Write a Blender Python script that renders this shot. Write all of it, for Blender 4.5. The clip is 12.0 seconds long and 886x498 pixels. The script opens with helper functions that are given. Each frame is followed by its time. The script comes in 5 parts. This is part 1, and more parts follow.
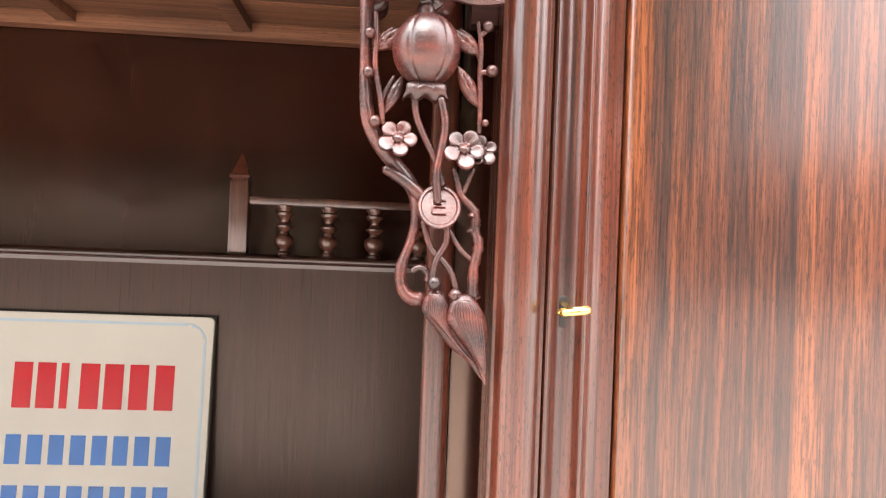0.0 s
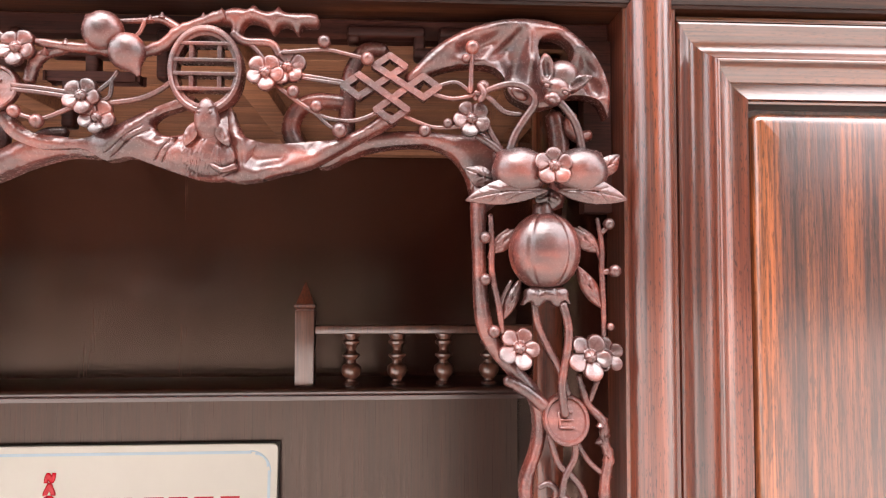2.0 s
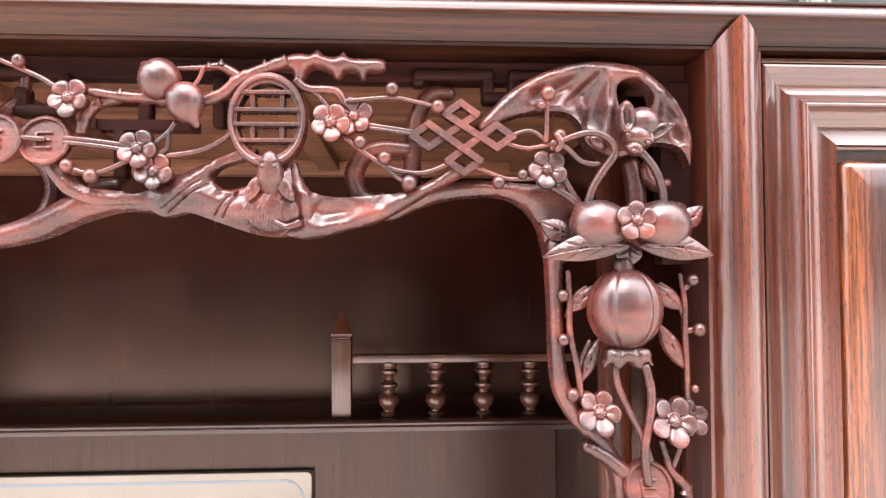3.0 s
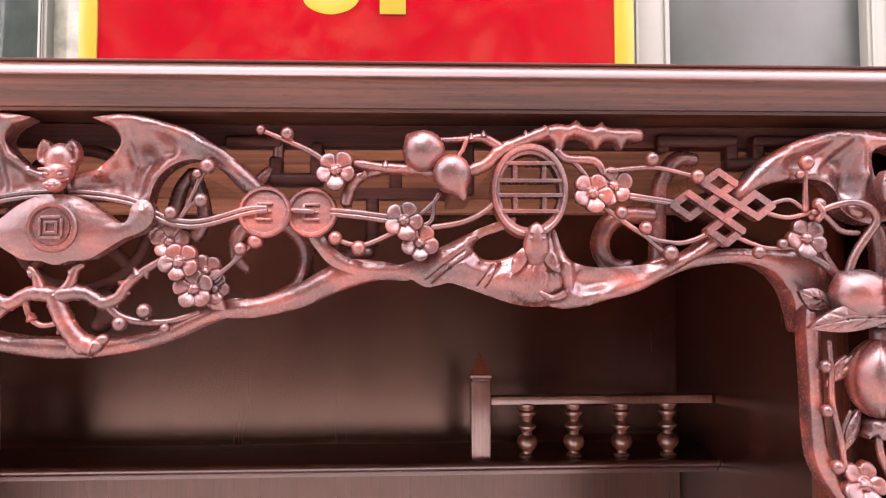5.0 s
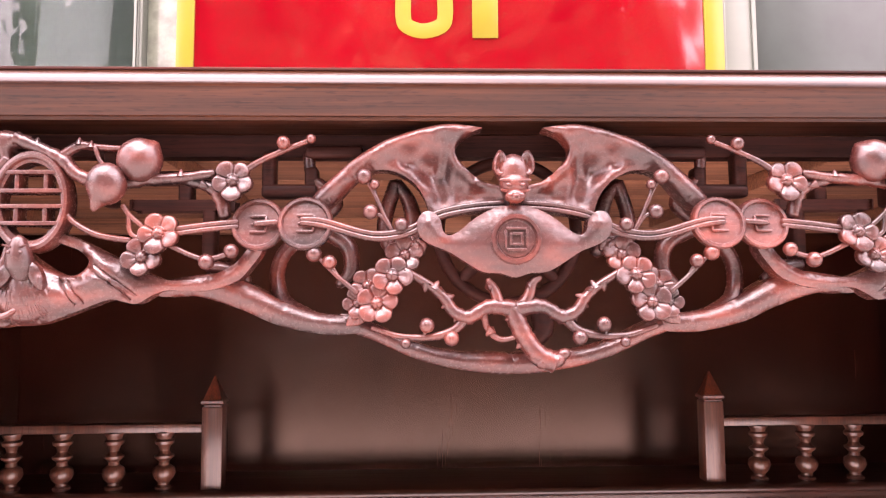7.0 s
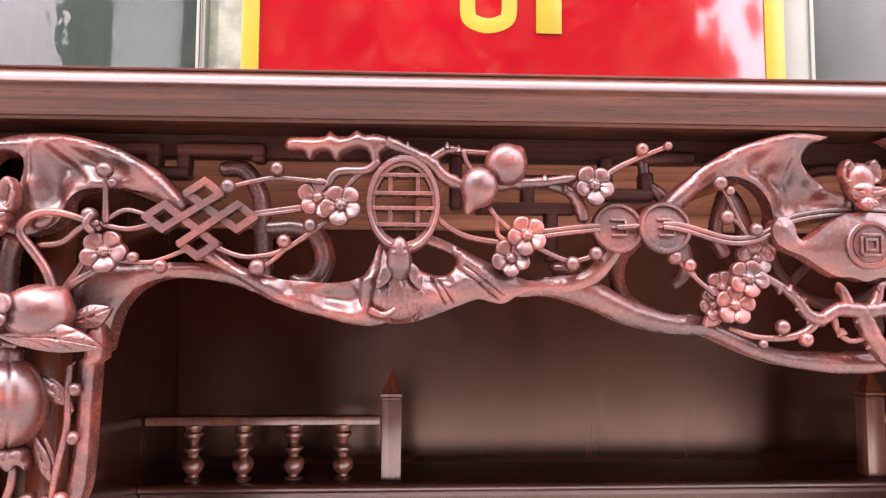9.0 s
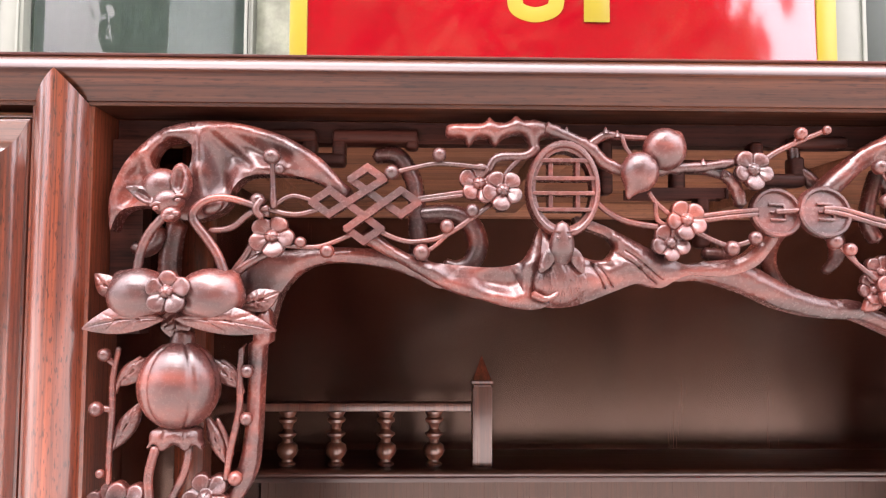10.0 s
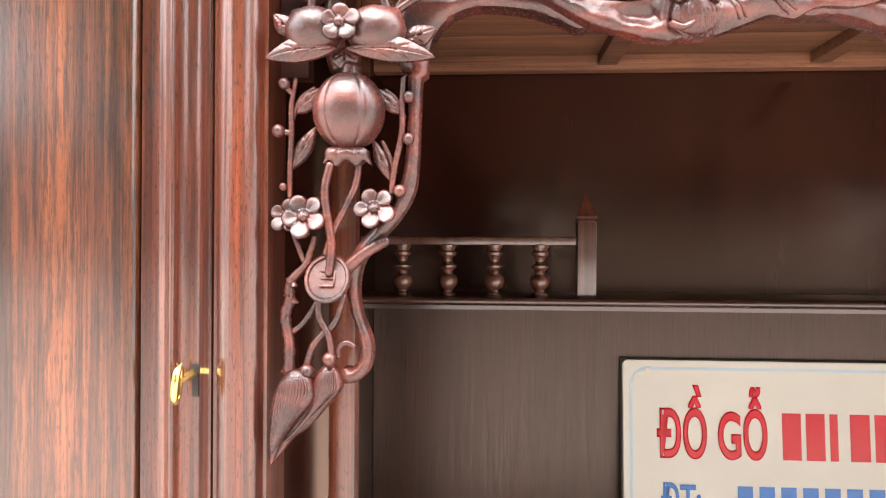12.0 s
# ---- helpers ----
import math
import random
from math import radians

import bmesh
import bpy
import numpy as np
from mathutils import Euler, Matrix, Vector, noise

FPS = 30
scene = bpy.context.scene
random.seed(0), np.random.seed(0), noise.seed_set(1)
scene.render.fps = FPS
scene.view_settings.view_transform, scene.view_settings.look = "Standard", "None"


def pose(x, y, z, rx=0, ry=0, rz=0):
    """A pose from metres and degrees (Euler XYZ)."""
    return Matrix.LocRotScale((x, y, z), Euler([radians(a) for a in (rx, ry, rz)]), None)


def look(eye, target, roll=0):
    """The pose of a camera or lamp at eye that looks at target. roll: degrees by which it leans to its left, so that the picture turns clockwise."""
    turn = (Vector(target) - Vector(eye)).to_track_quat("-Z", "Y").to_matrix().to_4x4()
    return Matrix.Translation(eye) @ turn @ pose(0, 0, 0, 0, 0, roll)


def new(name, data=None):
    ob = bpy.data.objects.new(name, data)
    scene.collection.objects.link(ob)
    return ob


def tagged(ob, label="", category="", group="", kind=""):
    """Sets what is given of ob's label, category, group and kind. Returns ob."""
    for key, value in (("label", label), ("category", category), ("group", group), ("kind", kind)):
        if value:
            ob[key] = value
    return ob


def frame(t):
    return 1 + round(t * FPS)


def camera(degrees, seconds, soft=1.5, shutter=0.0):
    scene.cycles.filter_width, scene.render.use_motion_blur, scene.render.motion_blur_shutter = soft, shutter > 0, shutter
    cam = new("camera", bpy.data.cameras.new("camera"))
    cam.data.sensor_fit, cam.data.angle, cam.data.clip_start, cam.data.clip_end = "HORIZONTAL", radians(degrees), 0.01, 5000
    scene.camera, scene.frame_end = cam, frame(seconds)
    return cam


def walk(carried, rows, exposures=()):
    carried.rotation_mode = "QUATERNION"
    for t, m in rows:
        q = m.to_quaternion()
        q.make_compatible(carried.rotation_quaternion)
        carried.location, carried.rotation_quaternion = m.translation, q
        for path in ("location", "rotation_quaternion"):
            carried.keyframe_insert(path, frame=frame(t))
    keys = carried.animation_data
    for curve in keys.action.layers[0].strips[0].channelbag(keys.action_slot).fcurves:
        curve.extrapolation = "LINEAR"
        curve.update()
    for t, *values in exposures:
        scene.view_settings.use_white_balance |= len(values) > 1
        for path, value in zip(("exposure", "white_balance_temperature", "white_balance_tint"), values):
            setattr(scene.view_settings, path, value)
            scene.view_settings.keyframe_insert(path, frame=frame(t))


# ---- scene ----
cam = camera(62.2, 12.0, soft=1.2)
METRES, EYE, TILT, LEAN, TURN = 1.25, 0.85, 0.0, 0.0, -4.6
ROWS = [
    (0.0, 0.0, 0.0, 0.0, -0.03, 0.77, -2.25),
    (0.5, -0.0265, 0.0046, 0.0415, 1.23, 2.68, -2.03),
    (1.0, -0.0374, 0.0089, 0.0567, 1.22, 3.2, -1.76),
    (1.5, -0.0499, 0.0122, 0.0798, 0.97, 2.99, -0.9),
    (2.0, -0.0646, 0.0219, 0.1065, 0.95, 2.58, -0.03),
    (2.5, -0.0775, 0.0334, 0.125, 1.28, 2.06, 0.21),
    (4.5, -0.2117, 0.0454, 0.1741, 0.92, 2.05, -0.14),
    (5.0, -0.2331, 0.0361, 0.1733, 2.15, 2.94, 0.18),
    (5.5, -0.2502, 0.0434, 0.1702, 4.01, 3.66, 0.29),
    (6.0, -0.3135, 0.0442, 0.1719, 4.23, 4.3, 0.28),
    (6.5, -0.3886, 0.0385, 0.1666, 3.65, 4.75, 0.28),
    (7.0, -0.4606, 0.0348, 0.1682, 2.56, 4.89, 0.37),
    (9.0, -0.6461, 0.0138, 0.1731, 1.73, 4.23, -0.17),
    (9.5, -0.6849, 0.0121, 0.171, 2.55, 3.89, -0.19),
    (10.0, -0.7171, 0.0072, 0.1693, 3.27, 3.55, -0.2),
    (10.5, -0.7449, 0.0047, 0.1675, 3.86, 3.16, -0.25),
    (11.0, -0.7682, -0.0126, 0.1468, 4.37, 2.49, -0.25),
    (11.5, -0.789, -0.043, 0.1027, 5.58, 1.66, 0.0),
    (12.0, -0.7549, -0.0316, 0.0477, 8.54, -0.05, -0.33),
]
walk(cam, [(t, pose(0.5097, -0.5463, EYE, TILT, LEAN, TURN) @ pose(METRES * x, METRES * y, METRES * z, 90 + pitch, roll, yaw)) for t, x, y, z, yaw, pitch, roll in ROWS],
     [(0.0, 1.72, 6800, 14), (1.0, 1.76, 6800, 17), (2.7, 1.86, 6700, 18), (4.5, 1.94, 7200, 42), (5.5, 1.92, 7200, 43), (7.0, 1.98, 7200, 44), (9.0, 1.95, 7000, 37), (10.5, 1.88, 6900, 27), (11.5, 1.78, 6950, 27), (12.0, 1.76, 6800, 14)])
from mathutils.geometry import delaunay_2d_cdt

# ---- world and light ----
world = bpy.data.worlds.new("sky")
scene.world = world
world.use_nodes = True
wn, wl = world.node_tree.nodes, world.node_tree.links
sky = wn.new("ShaderNodeTexSky")
sky.sky_type = "NISHITA"
sky.sun_disc = False
sky.sun_elevation = radians(60)
sky.sun_rotation = radians(200)
sky.air_density, sky.dust_density, sky.ozone_density = 1.0, 4.0, 1.0
wl.new(sky.outputs[0], wn["Background"].inputs[0])
wn["Background"].inputs[1].default_value = 0.03
# a bright overcast layer that dims towards the horizon
wtc, wsep, wmap, cloud, both = wn.new("ShaderNodeTexCoord"), wn.new("ShaderNodeSeparateXYZ"), wn.new("ShaderNodeMapRange"), wn.new("ShaderNodeBackground"), wn.new("ShaderNodeAddShader")
wl.new(wtc.outputs["Generated"], wsep.inputs[0])
wl.new(wsep.outputs[2], wmap.inputs["Value"])
wmap.inputs["From Min"].default_value, wmap.inputs["From Max"].default_value = 0.0, 0.9
wmap.inputs["To Min"].default_value, wmap.inputs["To Max"].default_value = 0.7, 4.2
cloud.inputs[0].default_value = (1.0, 0.985, 1.0, 1)
wl.new(wmap.outputs[0], cloud.inputs[1])
wl.new(wn["Background"].outputs[0], both.inputs[0])
wl.new(cloud.outputs[0], both.inputs[1])
wl.new(both.outputs[0], wn["World Output"].inputs[0])

sun = new("sun", bpy.data.lights.new("sun", "SUN"))
sun.data.energy, sun.data.angle, sun.data.color = 1.3, radians(35), (1.0, 0.95, 0.92)
sun.matrix_world = look((-1.4, -3.85, 7.1), (0, 0, 0))


# ---- materials ----
def material(name):
    m = bpy.data.materials.new(name)
    m.use_nodes = True
    n, l = m.node_tree.nodes, m.node_tree.links
    return m, n, l, n["Principled BSDF"]


def ramp(n, l, source, stops):
    r = n.new("ShaderNodeValToRGB")
    while len(r.color_ramp.elements) < len(stops):
        r.color_ramp.elements.new(0.5)
    for e, (at, colour) in zip(r.color_ramp.elements, stops):
        e.position, e.color = at, (*colour, 1)
    l.new(source, r.inputs[0])
    return r.outputs[0]


def noise_at(n, l, scale, stretch=(1, 1, 1), detail=4.0, rough=0.55):
    tc, mp, nz = n.new("ShaderNodeTexCoord"), n.new("ShaderNodeMapping"), n.new("ShaderNodeTexNoise")
    mp.inputs["Scale"].default_value = stretch
    nz.inputs["Scale"].default_value, nz.inputs["Detail"].default_value, nz.inputs["Roughness"].default_value = scale, detail, rough
    l.new(tc.outputs["Object"], mp.inputs[0])
    l.new(mp.outputs[0], nz.inputs[0])
    return nz.outputs["Fac"]


def mixed(n, l, fac, a, b, how="MIX"):
    m = n.new("ShaderNodeMix")
    m.data_type, m.blend_type = "RGBA", how
    for sock, v in ((m.inputs[0], fac), (m.inputs[6], a), (m.inputs[7], b)):
        if isinstance(v, bpy.types.NodeSocket):
            l.new(v, sock)
        else:
            sock.default_value = v if isinstance(v, float) else (*v, 1)
    return m.outputs[2]


def bumped(n, l, b, height, strength, distance=0.001):
    bp = n.new("ShaderNodeBump")
    bp.inputs["Strength"].default_value, bp.inputs["Distance"].default_value = strength, distance
    l.new(height, bp.inputs["Height"])
    l.new(bp.outputs[0], b.inputs["Normal"])


def wood(name, dark, mid, light, axis="z", rough=0.32, coat=0.5, stripes=1.0, pores=0.5, fine=0.5, spec=0.5, haze=0.16, speck=0.1, fleck=0.0, tint=(1, 1, 1), ior=1.55, broad=1.0):
    """Polished rosewood: broad bands, narrow streaks, hairlines and short pores along one axis."""
    m, n, l, b = material(name)
    long = {"x": (0, 1, 1), "z": (1, 1, 0), "y": (1, 0, 1)}[axis]
    along = lambda k: tuple(v or k for v in long)
    bands = noise_at(n, l, 60 * broad, along(0.025), 4.0, 0.6)
    streak = noise_at(n, l, 260 * broad, along(0.02), 4.0, 0.65)
    hair = noise_at(n, l, 700, along(0.012), 3.0, 0.6)
    pore = noise_at(n, l, 800, along(speck), 2.0, 0.55)
    big = noise_at(n, l, 6, (1, 1, 1), 2.0, 0.5)
    c1 = ramp(n, l, bands, ((0.34, dark), (0.48, mid), (0.62, light)))
    c2 = ramp(n, l, streak, ((0.38, dark), (0.5, mid), (0.64, light)))
    c = mixed(n, l, 0.5 * stripes, c1, c2)
    h = ramp(n, l, hair, ((0.36, (0.3, 0.26, 0.25)), (0.5, (1, 1, 1)), (0.66, (1.25, 1.2, 1.15))))
    c = mixed(n, l, fine, c, h, "MULTIPLY")
    p = ramp(n, l, pore, ((0.33 + 0.1 * (speck > 0.2), (0.25, 0.2, 0.2)), (0.43 + 0.08 * (speck > 0.2), (1, 1, 1))))
    c = mixed(n, l, pores, c, p, "MULTIPLY")
    if fleck:  # short broken black streaks
        f = ramp(n, l, noise_at(n, l, 330, along(0.05), 6.0, 0.75), ((0.42, (0.12, 0.1, 0.1)), (0.52, (1, 1, 1))))
        c = mixed(n, l, fleck, c, f, "MULTIPLY")
    g = ramp(n, l, big, ((0.3, (0.78, 0.76, 0.76)), (0.7, (1.15, 1.1, 1.05))))
    c = mixed(n, l, 1.0, c, g, "MULTIPLY")
    l.new(c, b.inputs["Base Color"])
    wave = 0.02 if spec > 0.5 else 0.085
    rr = ramp(n, l, hair, ((0.3, (rough + wave,) * 3), (0.7, (rough - wave,) * 3)))
    if spec > 0.5:  # wavy figure that takes the polish unevenly
        figure = ramp(n, l, noise_at(n, l, 30, along(0.14), 4.0, 0.6), ((0.3, (0.87,) * 3), (0.7, (1.15,) * 3)))
        rr = mixed(n, l, 1.0, rr, figure, "MULTIPLY")
    l.new(rr, b.inputs["Roughness"])
    b.inputs["Coat Weight"].default_value, b.inputs["Coat Roughness"].default_value, b.inputs["Coat IOR"].default_value = coat, haze, ior
    b.inputs["Specular IOR Level"].default_value = spec
    b.inputs["Specular Tint"].default_value = (*tint, 1)
    bumped(n, l, b, pore, 0.04 if spec > 0.5 else 0.15, 0.0005)
    l.new(b.inputs["Normal"].links[0].from_socket, b.inputs["Coat Normal"])
    return m


def carved_wood():
    m, n, l, b = material("carved_rosewood")
    fine = noise_at(n, l, 420, (1, 1, 1), 3.0, 0.6)
    mid = noise_at(n, l, 60, (0.25, 1, 1), 4.0, 0.6)
    big = noise_at(n, l, 26, (1, 1, 1), 3.0, 0.5)
    c = ramp(n, l, mid, ((0.32, (0.013, 0.0027, 0.0022)), (0.5, (0.05, 0.0098, 0.0066)), (0.7, (0.125, 0.029, 0.0185))))
    g = ramp(n, l, big, ((0.36, (0.66, 0.7, 0.74)), (0.64, (1.25, 1.12, 1.05))))
    c = mixed(n, l, 1.0, c, g, "MULTIPLY")
    l.new(c, b.inputs["Base Color"])
    rr = ramp(n, l, mid, ((0.3, (0.6,) * 3), (0.7, (0.5,) * 3)))
    l.new(rr, b.inputs["Roughness"])
    cr = ramp(n, l, fine, ((0.35, (0.3,) * 3), (0.65, (0.2,) * 3)))
    l.new(cr, b.inputs["Coat Roughness"])
    b.inputs["Coat Weight"].default_value, b.inputs["Coat Roughness"].default_value, b.inputs["Coat IOR"].default_value = 0.8, 0.2, 1.5
    b.inputs["Specular IOR Level"].default_value = 0.3
    cut = noise_at(n, l, 460, (0.1, 1, 1), 4.0, 0.65)
    both = mixed(n, l, 0.75, fine, cut)
    bumped(n, l, b, both, 0.24, 0.0008)
    l.new(b.inputs["Normal"].links[0].from_socket, b.inputs["Coat Normal"])
    return m


def plain(name, colour, rough=0.5, metal=0.0, scale=30, spread=0.12, bump=0.05):
    m, n, l, b = material(name)
    nz = noise_at(n, l, scale, (1, 1, 1), 5.0, 0.6)
    c = ramp(n, l, nz, ((0.3, tuple(v * (1 - spread) for v in colour)), (0.7, tuple(min(v * (1 + spread), 0.95) for v in colour))))
    l.new(c, b.inputs["Base Color"])
    b.inputs["Roughness"].default_value, b.inputs["Metallic"].default_value = rough, metal
    bumped(n, l, b, nz, bump, 0.001)
    return m


CARVED = carved_wood()
FRET = wood("fret_wood", (0.0144, 0.00418, 0.003125), (0.0304, 0.00874, 0.006324), (0.0528, 0.01596, 0.01079), "x", 0.5, 0.0, 1.0, 0.65, 0.5, 0.15, 0.3)
RAIL = wood("rail_wood", (0.008, 0.0026, 0.0017), (0.023, 0.0072, 0.0037), (0.052, 0.0178, 0.0082), "x", 0.36, 0.3, 1.0, 0.6, 0.6, 0.1, 0.24)
POST = wood("post_wood", (0.022, 0.0056, 0.0036), (0.064, 0.0148, 0.0072), (0.135, 0.034, 0.0145), "z", 0.36, 0.95, 0.8, 0.9, 0.7, 0.25, 0.15, 0.2, 0.0, (1, 1, 1), 1.55)
RAILZ = wood("door_rail_wood", (0.032, 0.01, 0.0058), (0.062, 0.0188, 0.0096), (0.115, 0.039, 0.018), "x", 0.36, 1.0, 1.0, 0.7, 0.6, 0.3, 0.13, 0.2, 0.0, (1, 1, 1), 1.65)
PANEL = wood("panel_wood", (0.016, 0.0052, 0.0034), (0.07, 0.0195, 0.0078), (0.2, 0.06, 0.0185), "z", 0.36, 1.0, 0.8, 0.7, 0.55, 0.25, 0.18, 0.12, 0.7, (1, 1, 1), 1.62, 0.45)
# same rosewood with a darker base: the niche's shade is in the colour
INNER = wood("inner_shade_wood", (0.0128, 0.003344, 0.002232), (0.0208, 0.005624, 0.003571), (0.0336, 0.009728, 0.005952), "z", 0.23, 0.42, 0.9, 0.35, 0.5, 0.92, 0.21, 0.1, 0.0, (1.0, 0.66, 0.5))
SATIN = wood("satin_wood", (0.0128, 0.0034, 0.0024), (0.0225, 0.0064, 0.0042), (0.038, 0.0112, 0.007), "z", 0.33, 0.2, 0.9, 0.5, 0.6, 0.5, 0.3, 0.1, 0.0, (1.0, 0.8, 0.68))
LEDGE = wood("ledge_wood", (0.016, 0.00532, 0.004464), (0.0336, 0.0114, 0.008184), (0.064, 0.0228, 0.01637), "x", 0.36, 0.7)
TURNED = wood("turned_wood", (0.04, 0.0152, 0.01042), (0.08, 0.0304, 0.01934), (0.144, 0.05928, 0.03869), "z", 0.34, 0.7, 0.6, 0.4, 0.4)
RAW = wood("raw_wood", (0.1105, 0.04505, 0.0221), (0.1827, 0.0765, 0.03825), (0.2635, 0.119, 0.0612), "x", 0.7, 0.0)
BRASS = plain("brass", (0.85, 0.6, 0.2), 0.25, 1.0, 200, 0.1)
BLACK = plain("keyhole_black", (0.012, 0.01, 0.01), 0.6)
SIGNWHITE = plain("sign_enamel", (0.64, 0.62, 0.555), 0.35, 0.0, 6, 0.04, 0.01)
SIGNRED = plain("sign_red_paint", (0.58, 0.004, 0.016), 0.25, 0.0, 20, 0.05, 0.01)
SIGNBLUE = plain("sign_blue_paint", (0.018, 0.16, 0.52), 0.25, 0.0, 20, 0.05, 0.01)
SIGNPALE = plain("sign_pale_blue", (0.451, 0.5904, 0.6724), 0.4, 0.0, 20, 0.05, 0.01)
SIGNEDGE = plain("sign_edge", (0.05, 0.045, 0.04), 0.5)
BANNER = plain("banner_red", (0.155, 0.0014, 0.005), 0.08, 0.0, 3, 0.08, 0.02)
banner_coat = BANNER.node_tree.nodes["Principled BSDF"].inputs
banner_coat["Coat Weight"].default_value, banner_coat["Coat Roughness"].default_value, banner_coat["Coat IOR"].default_value = 1.0, 0.05, 1.7
YELLOW = plain("banner_yellow", (0.17, 0.145, 0.012), 0.3, 0.0, 5, 0.06, 0.01)
WHITE = plain("window_frame_white", (0.115, 0.135, 0.113), 0.4, 0.0, 8, 0.05, 0.02)
GREY = plain("grey_plaster", (0.02, 0.03, 0.026), 0.35, 0.0, 2.5, 0.45, 0.1)
DARK = plain("painted_dim_room", (0.045, 0.056, 0.052), 0.8, 0.0, 3, 0.3, 0.1)
GROUND = plain("paving", (0.46, 0.42, 0.38), 0.85, 0.0, 4, 0.2, 0.3)
PALE = plain("pale_glazing", (0.1558, 0.1804, 0.1394), 0.15, 0.0, 9, 0.45, 0.02)
LEAVES = plain("leaves", (0.06, 0.1, 0.03), 0.6, 0.0, 6, 0.4, 0.2)
FACADE = plain("facade_plaster", (0.06, 0.052, 0.046), 0.9, 0.0, 1.5, 0.35, 0.2)
BARK = plain("bark", (0.12, 0.09, 0.06), 0.9, 0.0, 20, 0.3, 0.5)


def glass():
    m, n, l, b = material("window_glass")
    b.inputs["Base Color"].default_value = (0.75, 0.88, 0.84, 1)
    b.inputs["Roughness"].default_value, b.inputs["Transmission Weight"].default_value, b.inputs["IOR"].default_value = 0.02, 1.0, 1.5
    return m


GLASS = glass()


# ---- mesh helpers (millimetres in the carving, metres elsewhere) ----
def part(name, bm, mat, parent=None, label="", smooth=40):
    me = bpy.data.meshes.new(name)
    bmesh.ops.recalc_face_normals(bm, faces=bm.faces)
    bm.to_mesh(me)
    bm.free()
    me.materials.append(mat)
    for p in me.polygons:
        p.use_smooth = smooth > 0
    if smooth:
        me.set_sharp_from_angle(angle=radians(smooth))
    ob = new(name, me)
    ob.parent = parent
    return tagged(ob, label)


def thing(name, label, category, group="", kind=""):
    return tagged(new(name), label, category, group, kind)


def box(bm, x0, x1, y0, y1, z0, z1, bevel=0.0):
    made = bmesh.ops.create_cube(bm, size=1)["verts"]
    for v in made:
        v.co = ((x0 + x1) / 2 + v.co.x * (x1 - x0), (y0 + y1) / 2 + v.co.y * (y1 - y0), (z0 + z1) / 2 + v.co.z * (z1 - z0))
    if bevel:
        edges = {e for v in made for e in v.link_edges}
        bmesh.ops.bevel(bm, geom=list(edges), offset=bevel, segments=2, affect="EDGES", profile=0.5)
    return bm


def boxed(name, dims, mat, parent=None, label="", bevel=0.0015):
    return part(name, box(bmesh.new(), *dims, bevel), mat, parent, label)


def smooth_line(points, per=6, closed=False):
    """Catmull-Rom line through the points, any number of columns."""
    p = np.array(points, float)
    k = len(p)
    out = []
    for i in range(k if closed else k - 1):
        if closed:
            a, b, c, d = p[i - 1], p[i], p[(i + 1) % k], p[(i + 2) % k]
        else:
            a, b, c, d = p[max(i - 1, 0)], p[i], p[i + 1], p[min(i + 2, k - 1)]
        if np.allclose(b, c):
            continue
        for s in range(per):
            t = s / per
            out.append(0.5 * (2 * b + (c - a) * t + (2 * a - 5 * b + 4 * c - d) * t * t + (3 * b - a - 3 * c + d) * t ** 3))
    if not closed:
        out.append(p[-1])
    return np.array(out)


def tube(bm, points, r, y=-3.0, flat=1.0, sides=8, per=5, side=1, knobs=0.0):
    """A round stem through (x, z) or (x, z, y) points in mm; r: one radius or a list along it; flat stretches it in depth."""
    rows = [(p[0] * side, p[1], p[2] if len(p) > 2 else y) for p in points]
    line = smooth_line(rows, per)
    rad = np.interp(np.linspace(0, 1, len(line)), np.linspace(0, 1, len(r)), r) if isinstance(r, (list, tuple)) else np.full(len(line), float(r))
    if knobs:
        s = np.arange(len(line))
        rad = rad * (1 + knobs * np.maximum(0, np.sin(s * 1.9 + len(line))) ** 3)
    rings = []
    for i, (c, q) in enumerate(zip(line, rad)):
        d = line[min(i + 1, len(line) - 1)] - line[max(i - 1, 0)]
        h = math.hypot(d[0], d[1]) or 1.0
        nx, nz = -d[1] / h, d[0] / h
        ring = []
        for k in range(sides):
            a = 2 * math.pi * k / sides
            w, dep = math.cos(a) * q, math.sin(a) * q * flat
            ring.append(bm.verts.new(((c[0] + nx * w) / 1000, (c[2] + dep) / 1000, (c[1] + nz * w) / 1000)))
        rings.append(ring)
    for a, b in zip(rings, rings[1:]):
        for k in range(sides):
            bm.faces.new((a[k], a[(k + 1) % sides], b[(k + 1) % sides], b[k]))
    for ring, c, q, s in ((rings[0], line[0], rad[0], 0), (rings[-1], line[-1], rad[-1], 1)):
        d = (line[1] - line[0]) if s == 0 else (line[-2] - line[-1])
        d = d / (np.linalg.norm(d) or 1)
        tip = bm.verts.new(((c[0] - d[0] * q * 0.6) / 1000, (c[2] - d[2] * q * 0.6) / 1000, (c[1] - d[1] * q * 0.6) / 1000))
        for k in range(sides):
            bm.faces.new((ring[k], ring[(k + 1) % sides], tip))
    return bm


def ball(bm, x, z, y, rx, rz=None, ry=None, u=12, v=8, turn=0.0, side=1):
    rz, ry = rz or rx, ry or rx
    made = bmesh.ops.create_uvsphere(bm, u_segments=u, v_segments=v, radius=1)["verts"]
    c, s = math.cos(radians(turn)), math.sin(radians(turn))
    for w in made:
        a, b = w.co.x * rx, w.co.z * rz
        w.co = (side * (x + a * c - b * s) / 1000, (y + w.co.y * ry) / 1000, (z + a * s + b * c) / 1000)
    return made


